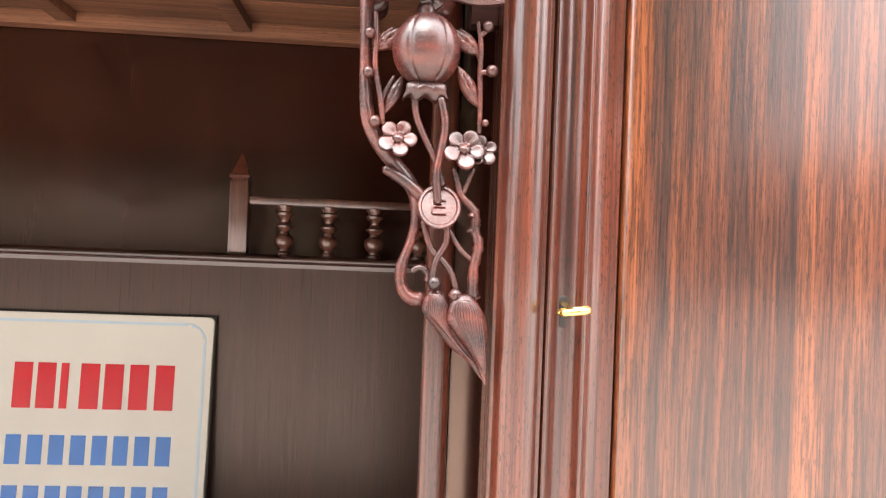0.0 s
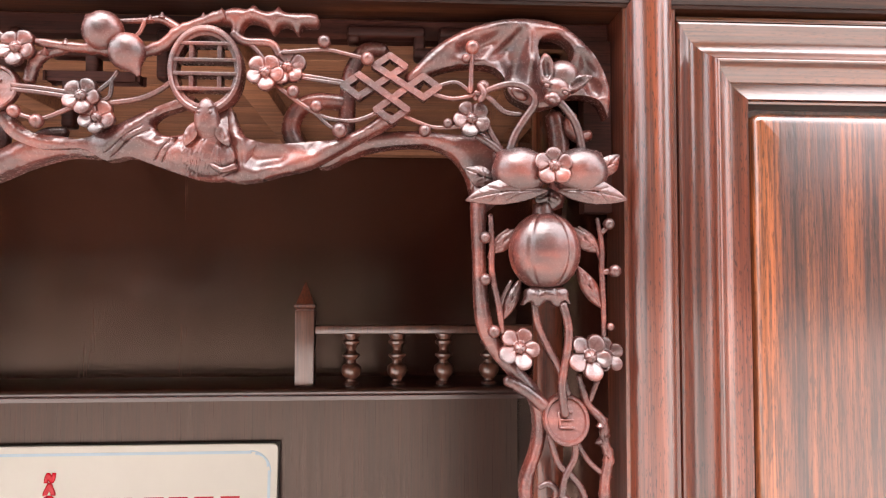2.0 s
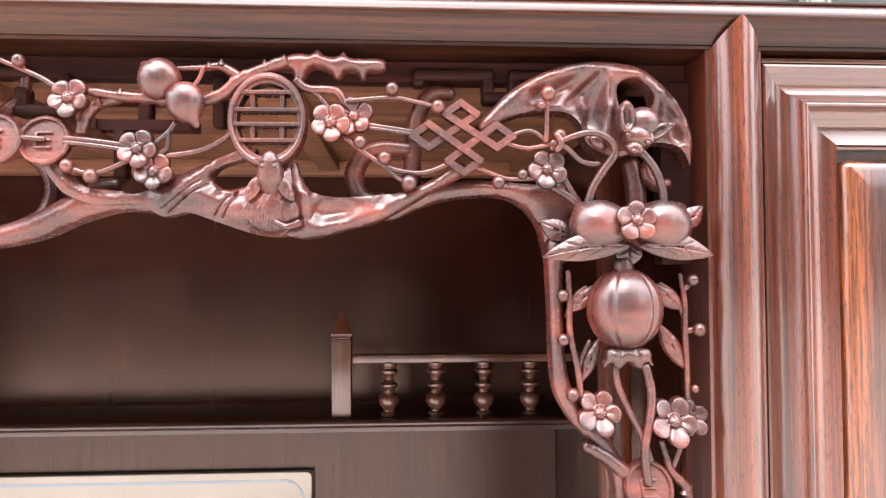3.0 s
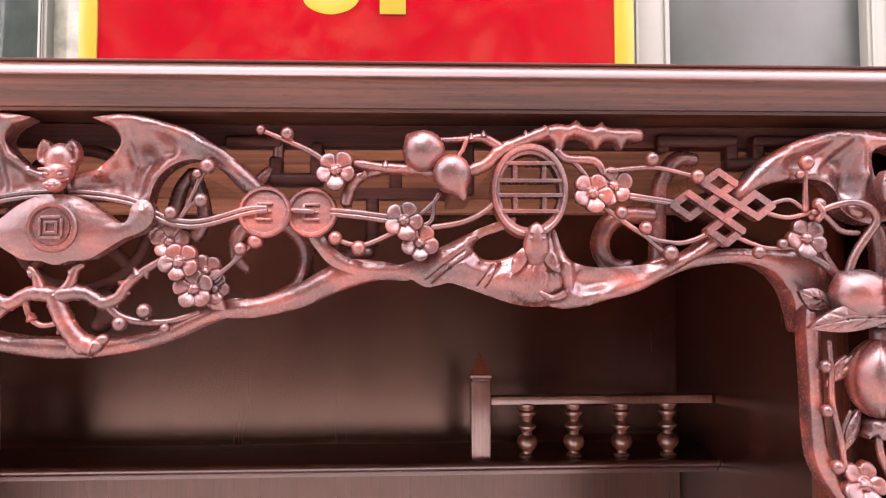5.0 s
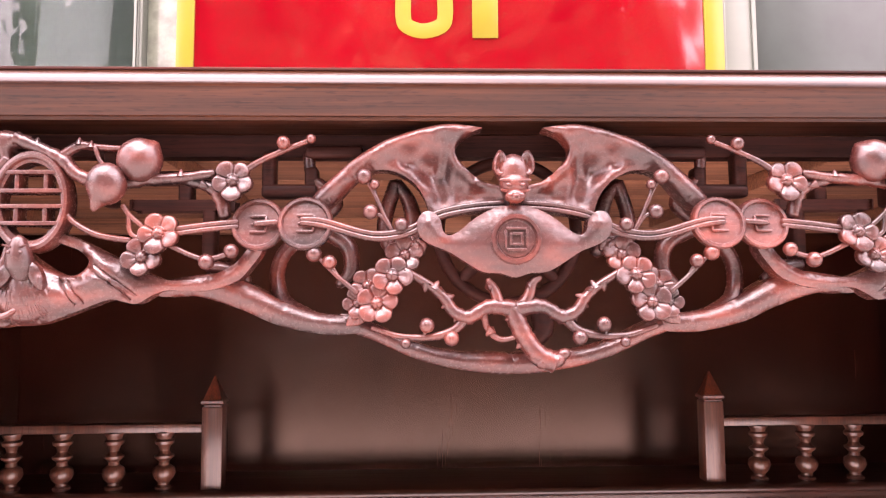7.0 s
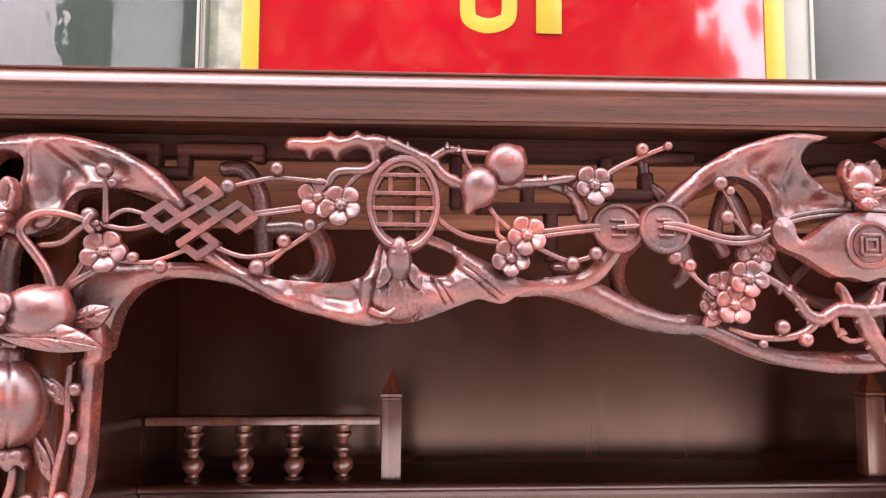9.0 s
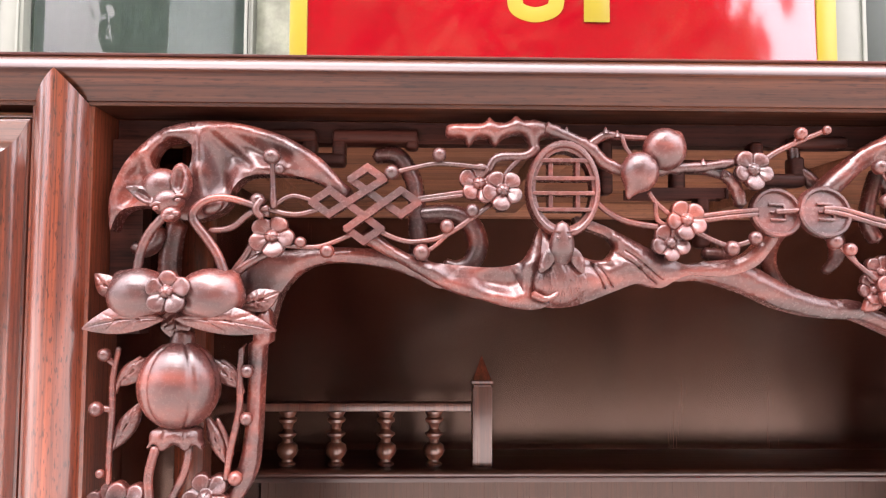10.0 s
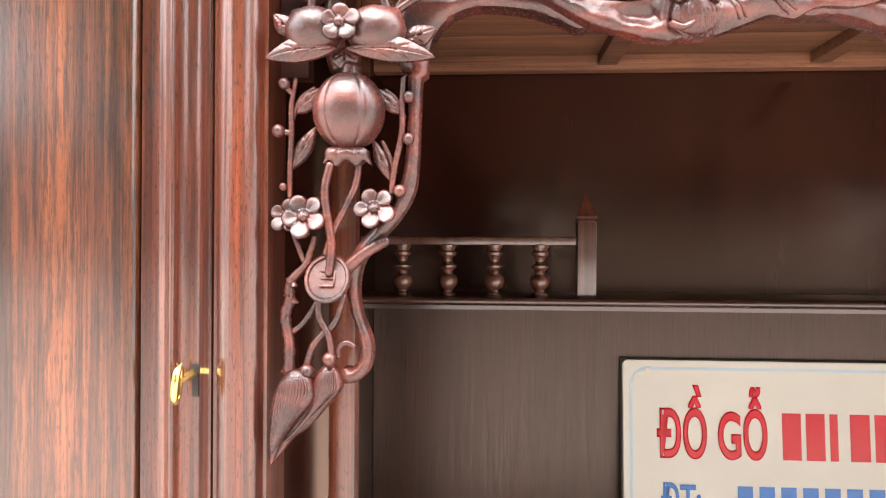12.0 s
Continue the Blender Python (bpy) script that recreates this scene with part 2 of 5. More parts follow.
def relief(bm, outline, y, height, width, back=8.0, step=2.6, ridges=(), side=1, per=5, tilt=(0, 0), hole=(), ease=4):
    """A carved plate: a closed outline in mm, domed towards the front by height over width from its edge,
    with ridges (x0, z0, x1, z1, height, width) and a tilt (per mm in x and z), and back mm thick."""
    line = smooth_line(outline, 4 * per, True)
    keep = [line[0]]
    for p in line[1:]:
        if np.linalg.norm(p - keep[-1]) > 0.62 * step:
            keep.append(p)
    if np.linalg.norm(keep[0] - keep[-1]) < 0.4 * step:
        keep.pop()
    line = np.array(keep)
    k = len(line)
    nxt = np.roll(line, -1, axis=0)
    cut_out = smooth_line(hole, 3, True) if hole else None
    lo, hi = line.min(0), line.max(0)
    gx, gz = np.meshgrid(np.arange(lo[0], hi[0], step), np.arange(lo[1], hi[1], step))
    gx = gx + (np.arange(gx.shape[0])[:, None] % 2) * step / 2
    pts = np.stack([gx.ravel(), gz.ravel()], 1)

    def edge_distance(q):
        e = nxt - line
        w = q[:, None, :] - line[None]
        t = np.clip((w * e).sum(2) / np.maximum((e * e).sum(1), 1e-9), 0, 1)
        return np.linalg.norm(w - t[..., None] * e, axis=2).min(1)

    inside = np.zeros(len(pts), bool)
    for a, b in zip(line, nxt):
        cut = ((a[1] > pts[:, 1]) != (b[1] > pts[:, 1]))
        if abs(b[1] - a[1]) > 1e-9:
            inside ^= cut & (pts[:, 0] < (b[0] - a[0]) * (pts[:, 1] - a[1]) / (b[1] - a[1]) + a[0])
    pts = pts[inside]
    # rows of points that follow the edge inwards, then a loose filling
    area = (line[:, 0] * nxt[:, 1] - nxt[:, 0] * line[:, 1]).sum()
    e = np.roll(line, -1, axis=0) - np.roll(line, 1, axis=0)
    e /= np.maximum(np.linalg.norm(e, axis=1), 1e-9)[:, None]
    inward = np.stack([-e[:, 1], e[:, 0]], 1) * np.sign(area)
    rows = [line]
    count = max(1, min(5, int(width / 1.1)))
    for f in [((i + 1) / count) ** 1.25 for i in range(count)]:
        q = line + inward * (f * width)
        q = q[edge_distance(q) > 0.97 * f * width]
        have = np.concatenate(rows)
        for p in q:
            if np.min(np.abs(have - p).sum(1)) > 0.45 * min(step, max(f * width, 0.8)):
                have = np.concatenate([have, p[None]])
        rows = [have]
    every = rows[0]
    lines = []
    for x0, z0, x1, z1, h, w in ridges:
        if w < 2:
            d = np.array((x1 - x0, z1 - z0), float)
            reach = np.linalg.norm(d)
            q = np.array((-d[1], d[0])) / max(reach, 1e-6)
            for u in np.linspace(0, 1, max(2, int(reach / 1.3))):
                for o in (0, -1.0, 1.0):
                    lines.append(np.array((x0, z0)) + d * u + q * o * w)
    if lines:
        lines = np.array(lines)
        within = np.zeros(len(lines), bool)
        for a, b in zip(line, nxt):
            if abs(b[1] - a[1]) > 1e-9:
                within ^= ((a[1] > lines[:, 1]) != (b[1] > lines[:, 1])) & (lines[:, 0] < (b[0] - a[0]) * (lines[:, 1] - a[1]) / (b[1] - a[1]) + a[0])
        lines = lines[within]
        lines = lines[edge_distance(lines) > 0.5] if len(lines) else lines
        keep = []
        for p in lines:
            if all(abs(p[0] - r[0]) + abs(p[1] - r[1]) > 0.55 for r in keep[-40:]):
                keep.append(p)
        if keep:
            keep = np.array(keep)
            clear = np.sqrt(((every[k:, None, :] - keep[None]) ** 2).sum(2)).min(1) > 0.7 if len(every) > k else np.zeros(0, bool)
            every = np.concatenate([every[:k], every[k:][clear], keep])
    if len(pts):
        gap = np.sqrt(((pts[:, None, :] - every[None]) ** 2).sum(2)).min(1)
        pts = pts[gap > step * 0.62]
        every = np.concatenate([every, pts])
    from_edge = edge_distance(every)
    t = np.clip(from_edge / width, 0, 1)
    yy = y - height * np.sin(t * math.pi / 2) + tilt[0] * (every[:, 0] - line[:, 0].mean()) + tilt[1] * (every[:, 1] - line[:, 1].mean())
    edges = [(i, (i + 1) % k) for i in range(k)]
    if hole:
        h0, hk = len(every), len(cut_out)
        near = np.sqrt(((every[:, None, :] - cut_out[None]) ** 2).sum(2)).min(1) < 0.5
        near[:k] = False
        every[near] += 1e-3
        every = np.concatenate([every, cut_out])
        yy = np.concatenate([yy, np.full(hk, y - height)])
        from_edge = np.concatenate([from_edge, np.zeros(hk)])
        edges += [(h0 + i, h0 + (i + 1) % hk) for i in range(hk)]
    def ridged(yy, chosen):
        for x0, z0, x1, z1, h, w in chosen:
            a, e = np.array((x0, z0)), np.array((x1 - x0, z1 - z0))
            s = np.clip(((every - a) @ e) / max(e @ e, 1e-9), 0, 1)
            d = np.linalg.norm(every - a - s[:, None] * e, axis=1)
            yy = yy - h * np.exp(-(d / w) ** 2) * np.clip(from_edge / 2.5, 0, 1)
        return yy

    yy = ridged(yy, [r for r in ridges if r[5] >= 2])
    verts, faces, origin = mathutils_cdt([Vector(p) for p in every], edges)
    near_by = {}
    for f in faces:
        for i in f:
            near_by.setdefault(origin[i], set()).update(origin[j] for j in f if j != i)
    inner = [o for o in near_by if k <= o and (not hole or o < h0)]
    for _ in range(ease):  # ease the carving's surface
        eased = yy.copy()
        for o in inner:
            eased[o] = 0.45 * yy[o] + 0.55 * np.mean(yy[list(near_by[o])])
        yy = eased
    yy = ridged(yy, [r for r in ridges if r[5] < 2])
    if hole:
        def in_hole(f):
            c = sum((every[origin[i]] for i in f), np.zeros(2)) / len(f)
            odd = False
            for a, b in zip(cut_out, np.roll(cut_out, -1, axis=0)):
                if (a[1] > c[1]) != (b[1] > c[1]) and c[0] < (b[0] - a[0]) * (c[1] - a[1]) / (b[1] - a[1]) + a[0]:
                    odd = not odd
            return odd
        faces = [f for f in faces if not in_hole(f)]
    front = [bm.verts.new((side * every[o][0] / 1000, yy[o] / 1000, every[o][1] / 1000)) for o in origin]
    for f in faces:
        bm.faces.new([front[i] for i in f])
    where = {o: i for i, o in enumerate(origin)}
    rims = [[front[where[i]] for i in range(k) if i in where]]
    if hole:
        rims.append([front[where[h0 + i]] for i in range(hk) if h0 + i in where])
    for rim in rims:
        rear = [bm.verts.new((v.co.x, v.co.y + back / 1000, v.co.z)) for v in rim]
        for i in range(len(rim)):
            j = (i + 1) % len(rim)
            bm.faces.new((rim[i], rim[j], rear[j], rear[i]))
    for v in [v for v in front if not v.link_faces]:
        bm.verts.remove(v)
    return bm


def mathutils_cdt(points, edges):
    verts, _, faces, origins, _, _ = delaunay_2d_cdt(points, edges, [], 1, 1e-5)
    return verts, faces, [o[0] for o in origins]


def petals(bm, x, z, y, r, turn=0.0, count=5, side=1, slim=False):
    """A plum blossom cut from one piece: overlapping cupped petals round a domed heart with a crosscut."""
    seg, rho = count * 14, (0.07, 0.15, 0.22, 0.27, 0.31, 0.36, 0.44, 0.54, 0.66, 0.78, 0.88, 0.95, 0.99, 1.0)
    mid, lobe = (0.62, 0.40) if slim else (0.55, 0.46)
    rng = random.Random(int(x * 7 + z * 3 + y))
    tips = [rng.uniform(-0.07, 0.05) for _ in range(count)]
    long = [rng.uniform(0.93, 1.06) for _ in range(count)]
    rings = []
    for q in rho:
        ring = []
        for k in range(seg):
            p = (k % 14 + 0.5) / 7 - 1                       # across the petal, -1 to 1
            i = k // 14
            al = p * math.pi / count
            edge = (mid * math.cos(al) + math.sqrt(max(lobe ** 2 - (mid * math.sin(al)) ** 2, 0.0))) * long[i]
            a = radians(turn) + 2 * math.pi * (k + 0.5) / seg
            if q < 0.3:
                d = -0.05 - 0.24 * math.sqrt(max(0.0, 1 - (q / 0.29) ** 2)) + 0.09 * (q / 0.29) * max(0.0, 1 - abs(math.sin(2 * (a - radians(turn + 20)))) / 0.35)
                rad = q
            else:
                w = (q - 0.3) / 0.7
                rad = 0.3 + (edge - 0.3) * w
                rise = 0.10 * math.sin(min(w, 0.82) / 0.82 * math.pi / 2) + 0.05
                d = -rise + 0.13 * abs(p) ** 8 - (0.0 if slim else 0.02) * (1 - p * p) * math.sin(math.pi * min(w / 0.95, 1.0)) - 0.06 * p * w + tips[i] * w
                d += 0.04 * max(0.0, 1 - abs(p) / 0.12) * max(0.0, 1 - w / 0.45)
                if w > 0.9:
                    d += 0.1 * ((w - 0.9) / 0.1) ** 2
            ring.append(bm.verts.new((side * (x + math.cos(a) * rad * r) / 1000, (y + d * r) / 1000, (z + math.sin(a) * rad * r) / 1000)))
        rings.append(ring)
    rings.append([bm.verts.new((v.co.x, v.co.y + 0.00032 * r, v.co.z)) for v in rings[-1]])
    rings.append([bm.verts.new((side * (x + (side * v.co.x * 1000 - x) * 0.5) / 1000, (y + 0.42 * r) / 1000, (z + (v.co.z * 1000 - z) * 0.5) / 1000)) for v in rings[-1]])
    for a, b in zip(rings, rings[1:]):
        for k in range(seg):
            bm.faces.new((a[k], a[(k + 1) % seg], b[(k + 1) % seg], b[k]))
    tip = bm.verts.new((side * x / 1000, (y - 0.29 * r) / 1000, z / 1000))
    for k in range(seg):
        bm.faces.new((rings[0][k], rings[0][(k + 1) % seg], tip))
    return bm


def lathe(bm, x, y, profile, seg=16, z0=0.0):
    """Turned work on an upright axis; profile of (z, radius) in metres."""
    rings = [[bm.verts.new((x + r * math.cos(2 * math.pi * k / seg), y + r * math.sin(2 * math.pi * k / seg), z0 + z)) for k in range(seg)] for z, r in profile]
    for a, b in zip(rings, rings[1:]):
        for k in range(seg):
            bm.faces.new((a[k], a[(k + 1) % seg], b[(k + 1) % seg], b[k]))
    bm.faces.new(rings[0]), bm.faces.new(rings[-1])
    return bm


def disc(bm, x, z, profile, seg=28, side=1, sx=1.0):
    """Turned work on an axis towards the viewer; profile of (radius, y) in mm, from the rear to the front."""
    rings = [[bm.verts.new((side * (x + sx * r * math.cos(2 * math.pi * k / seg)) / 1000, y / 1000, (z + r * math.sin(2 * math.pi * k / seg)) / 1000)) for k in range(seg)] for r, y in profile]
    for a, b in zip(rings, rings[1:]):
        for k in range(seg):
            bm.faces.new((a[k], a[(k + 1) % seg], b[(k + 1) % seg], b[k]))
    bm.faces.new(rings[-1])
    return bm


# ---- the ground and the shop front behind ----
def flat_ground():
    bm = bmesh.new()
    n = 24
    rows = [[bm.verts.new((x, y, 0)) for x in np.linspace(-60, 60, n)] for y in np.linspace(-60, 60, n)]
    for a, b in zip(rows, rows[1:]):
        for i in range(n - 1):
            bm.faces.new((a[i], a[i + 1], b[i + 1], b[i]))
    tagged(part("ground", bm, GROUND, None, "pale reddish concrete forecourt"), category="ground", kind="structure")


def storefront():
    # the unlit room is put into this wall's dark colour
    wall = tagged(boxed("wall_north", (-6, 6, 2.9, 3.1, 0, 4.2), DARK, None, "shop back wall behind the glass, coloured dark for a dim interior"), category="wall", kind="structure")
    tagged(boxed("ceiling", (-6, 6, 1.9, 3.1, 4.2, 4.3), WHITE, None, "plain shop soffit"), category="ceiling", kind="structure")
    for x, name in ((-6.1, "wall_west"), (6.0, "wall_east")):
        tagged(boxed(name, (x, x + 0.1, 1.9, 3.1, 0, 4.2), GREY, None, "plain grey shop end wall"), category="wall", kind="structure")
    panes = [(-6.0, -3.4), (-3.3, -1.80), (-1.70, -0.985), (-0.955, 0.96), (1.09, 1.77), (1.86, 3.4), (3.5, 6.0)]
    for i, (a, b) in enumerate(panes):
        w = tagged(new("window_%d" % (i + 1)), "tall clear shop window in a white metal frame", "window", "shop windows", "structure")
        if i == 3:
            boxed("pane", (a, b, 1.955, 1.975, 0.12, 3.6), PALE, w, "pale mottled glazing", 0.002)
        elif i >= 4:
            boxed("pane", (a, b, 1.955, 1.975, 0.12, 3.6), GREY, w, "matt grey panel", 0.002)
        else:
            boxed("pane", (a, b, 1.955, 1.963, 0.12, 3.6), GLASS, w, "greenish clear glass", 0.001)
        boxed("window_sill", (a, b, 1.91, 2.0, 0, 0.12), WHITE, w)
        boxed("window_head", (a, b, 1.91, 2.0, 3.6, 3.7), WHITE, w)
    for a, b in zip(panes, panes[1:]):
        bm = box(bmesh.new(), a[1], b[0], 1.91, 2.0, 0, 3.7, 0.004)
        box(bm, a[1] + 0.012, a[1] + 0.02, 1.902, 1.912, 0, 3.7, 0.001)
        box(bm, b[0] - 0.02, b[0] - 0.012, 1.902, 1.912, 0, 3.7, 0.001)
        tagged(part("mullion", bm, WHITE, None, "white painted metal window mullion"), category="mullion", kind="structure")


def banner():
    b = thing("banner", "glossy red shop banner with a yellow border and yellow lettering", "banner")
    bm = bmesh.new()
    n = 30
    grid = [[bm.verts.new((x, 1.845 + 0.002 * math.sin(x * 7 + z * 3) + 0.0015 * math.sin(z * 9 - x * 4), z)) for x in np.linspace(-0.767, 0.882, n)] for z in np.linspace(1.15, 3.0, n)]
    for r, s in zip(grid, grid[1:]):
        for i in range(n - 1):
            bm.faces.new((r[i], r[i + 1], s[i + 1], s[i]))
    part("sheet", bm, BANNER, b, "shiny red sheet")
    boxed("border", (-0.822, -0.767, 1.838, 1.852, 1.15, 3.0), YELLOW, b)
    boxed("border", (0.882, 0.945, 1.838, 1.852, 1.15, 3.0), YELLOW, b)
    boxed("border", (-0.822, 0.945, 1.838, 1.852, 3.0, 3.055), YELLOW, b)
    boxed("backing", (-0.822, 0.945, 1.856, 1.872, 1.15, 3.05), WHITE, b)
    bm = bmesh.new()  # round foot of a large yellow letter
    tube(bm, ((-100, 2090), (-101, 2010), (-88, 1978), (-36, 1962), (18, 1978), (34, 2010), (33, 2090)), 25, 1841, 0.03, 8, 8)
    part("letter_bar", bm, YELLOW, b)
    boxed("letter_bar", (0.122, 0.205, 1.8395, 1.8412, 1.94, 2.2), YELLOW, b, "", 0.0005)
    boxed("stand", (-0.70, -0.66, 1.86, 1.9, 0, 1.15), WHITE, b)
    boxed("stand", (0.78, 0.82, 1.86, 1.9, 0, 1.15), WHITE, b)



def tree(x, y, height, spread, seed):
    """A street tree: tapered trunk, limbs and a loose crown of small leaves."""
    rng = random.Random(seed)
    t = thing("street_tree", "leafy green street tree beside the road", "tree", "street trees")
    bm = bmesh.new()
    top = Vector((x + rng.uniform(-0.3, 0.3), y, height * 0.42))
    tube(bm, ((x * 1000, 0, y * 1000), (x * 1000 + 60, height * 300, y * 1000 + 40), (top.x * 1000, top.z * 1000, top.y * 1000)), (190, 150, 110), 0, 1, 9, 4)
    tips = []
    for k in range(14):
        a = 2 * math.pi * k / 7 + rng.uniform(-0.3, 0.3)
        r = spread * rng.uniform(0.45, 0.9)
        end = Vector((top.x + r * math.cos(a), top.y + r * math.sin(a), top.z + height * rng.uniform(-0.08, 0.46)))
        tube(bm, ((top.x * 1000, (top.z - 0.3 * rng.random()) * 1000, top.y * 1000), ((top.x + end.x) * 500, (top.z + end.z) * 500 + 150, (top.y + end.y) * 500), (end.x * 1000, end.z * 1000, end.y * 1000)), (70, 45, 20), 0, 1, 6, 3)
        tips += [end, (end + top) / 2 + Vector((0, 0, 0.5))]
    part("trunk", bm, BARK, t)
    bm = bmesh.new()
    for k in range(2800):
        c = rng.choice(tips)
        p = c + Vector((rng.gauss(0, 0.7), rng.gauss(0, 0.7), rng.gauss(0, 0.7)))
        s = rng.uniform(0.15, 0.38)
        u = Vector((rng.gauss(0, 1), rng.gauss(0, 1), rng.gauss(0, 1))).normalized()
        w = u.orthogonal().normalized()
        bm.faces.new([bm.verts.new(p + q) for q in (u * s, w * s * 0.7, -u * s, -w * s * 0.7)])
    part("crown", bm, LEAVES, t, "loose crown of small green leaves", 0)


flat_ground()
storefront()
banner()
# out of view; roofline judged from door reflections, dark to block horizon light
tagged(boxed("wall_south", (-24, 24, -19.2, -19.0, 0, 4.4), FACADE, None, "plain unseen house fronts across the street, kept dark to dim the horizon", 0), category="wall", kind="structure")
for k, (x, y, h, w) in enumerate(((-24.0, -7.0, 8.0, 3.2), (-4.9, -9.8, 10.2, 3.4), (-2.2, -10.6, 10.6, 3.4), (0.7, -9.8, 10.4, 3.4), (3.6, -10.6, 9.8, 3.2), (16.0, -9.0, 8.0, 3.2))):
    tree(x, y, h, w, k)

# ---- the cabinet's carcass ----
cabinet = thing("tea_cabinet", "dark rosewood tea cabinet with an open carved niche", "cabinet")
HALF, FOOT, TOP = 1.062, 0.12, 1.2135


def swept(bm, profile, a, b, across, mitre=(0, 0)):
    """A moulding from a to b; the profile is (d, y): d metres along across, y depth. mitre: how far each end moves in per d."""
    a, b, across = Vector(a), Vector(b), Vector(across)
    way = (b - a).normalized()
    ends = []
    for base, m in ((a, mitre[0]), (b, -mitre[1])):
        ends.append([bm.verts.new(base + across * d + way * (m * d) + Vector((0, y, 0))) for d, y in profile])
    for i in range(len(profile) - 1):
        bm.faces.new((ends[0][i], ends[0][i + 1], ends[1][i + 1], ends[1][i]))
    for e in ends:
        bm.faces.new(e)
    bm.faces.new((ends[0][0], ends[1][0], ends[1][-1], ends[0][-1]))
    return bm


# top rail: lip, bright roll, hollow face, lower fillet (d runs down from the top)
RAIL_PROFILE = [(0, 0.03), (0, -0.0008), (0.0008, -0.0018), (0.0028, -0.0030), (0.0034, -0.0046), (0.0052, -0.0078), (0.0072, -0.0106), (0.0092, -0.0127), (0.0112, -0.0140), (0.0130, -0.0146), (0.0148, -0.0146),
                (0.018, -0.0135), (0.022, -0.0116), (0.026, -0.0092), (0.030, -0.0068), (0.0312, -0.0064), (0.0318, -0.0052), (0.0338, -0.0048), (0.0342, -0.003), (0.0342, 0.03)]
part("top_rail", swept(bmesh.new(), RAIL_PROFILE, (-HALF, 0, TOP), (HALF, 0, TOP), (0, 0, -1)), RAIL, cabinet, "moulded rosewood top rail with a polished roll")
# added strip: hides the bright lip and draws the dark line above the roll
boxed("dark_lip_cover", (-HALF, HALF, -0.0028, 0.02, TOP - 0.0012, TOP + 0.0008), FRET, cabinet, "thin dark strip added over the sky-lit lip as a shadow line", 0.0004)
boxed("top_board", (-HALF, HALF, 0.031, 0.615, 1.198, TOP), RAIL, cabinet)


def post(side):
    """Half-round corner post with side fillets, pointed where it dies into the rail."""
    bm = bmesh.new()
    n = 16
    rows = []
    for z in (FOOT, 0.5, 0.9, 1.1, 1.165, None):
        row = []
        for k in range(n + 1):
            u = k / n
            x = 0.5925 + 0.0385 * u
            fillet = u < 0.07 or u > 0.93
            v = (u - 0.07) / 0.86
            y = -0.0035 if fillet else -0.0045 - 0.0135 * max(0, math.sin(math.pi * min(max(v, 0), 1))) ** 0.6
            top = 1.1795 if fillet else 1.1795 + 0.0205 * (1 - abs(2 * v - 1)) ** 0.8
            row.append(bm.verts.new((side * x, y, top if z is None else z)))
        rows.append(row)
    for a, b in zip(rows, rows[1:]):
        for k in range(n):
            bm.faces.new((a[k], a[k + 1], b[k + 1], b[k]))
    back = [bm.verts.new((side * x, 0.04, z)) for x, z in ((0.5925, FOOT), (0.631, FOOT), (0.631, 1.1795), (0.5925, 1.1795))]
    bm.faces.new([r[0] for r in rows] + [back[3], back[0]])
    bm.faces.new([r[-1] for r in rows] + [back[2], back[1]])
    bm.faces.new(rows[0] + [back[1], back[0]])
    part("post", bm, POST, cabinet, "half-round polished rosewood post")


DOOR_PROFILE = [(0, 0.03), (0, 0.0012), (0.001, -0.0004), (0.0025, -0.0008), (0.0042, 0.0002), (0.008, 0.0034), (0.012, 0.0052), (0.016, 0.0055), (0.020, 0.0042), (0.024, 0.0008), (0.0265, -0.0028), (0.0275, -0.0042), (0.029, -0.0048),
                (0.0303, -0.0042), (0.031, -0.002), (0.033, 0.0014), (0.038, 0.0044), (0.0425, 0.006), (0.0428, 0.0078), (0.0445, 0.008), (0.050, 0.0068), (0.0552, 0.005), (0.0560, 0.0095), (0.0575, 0.0105), (0.0578, 0.03)]


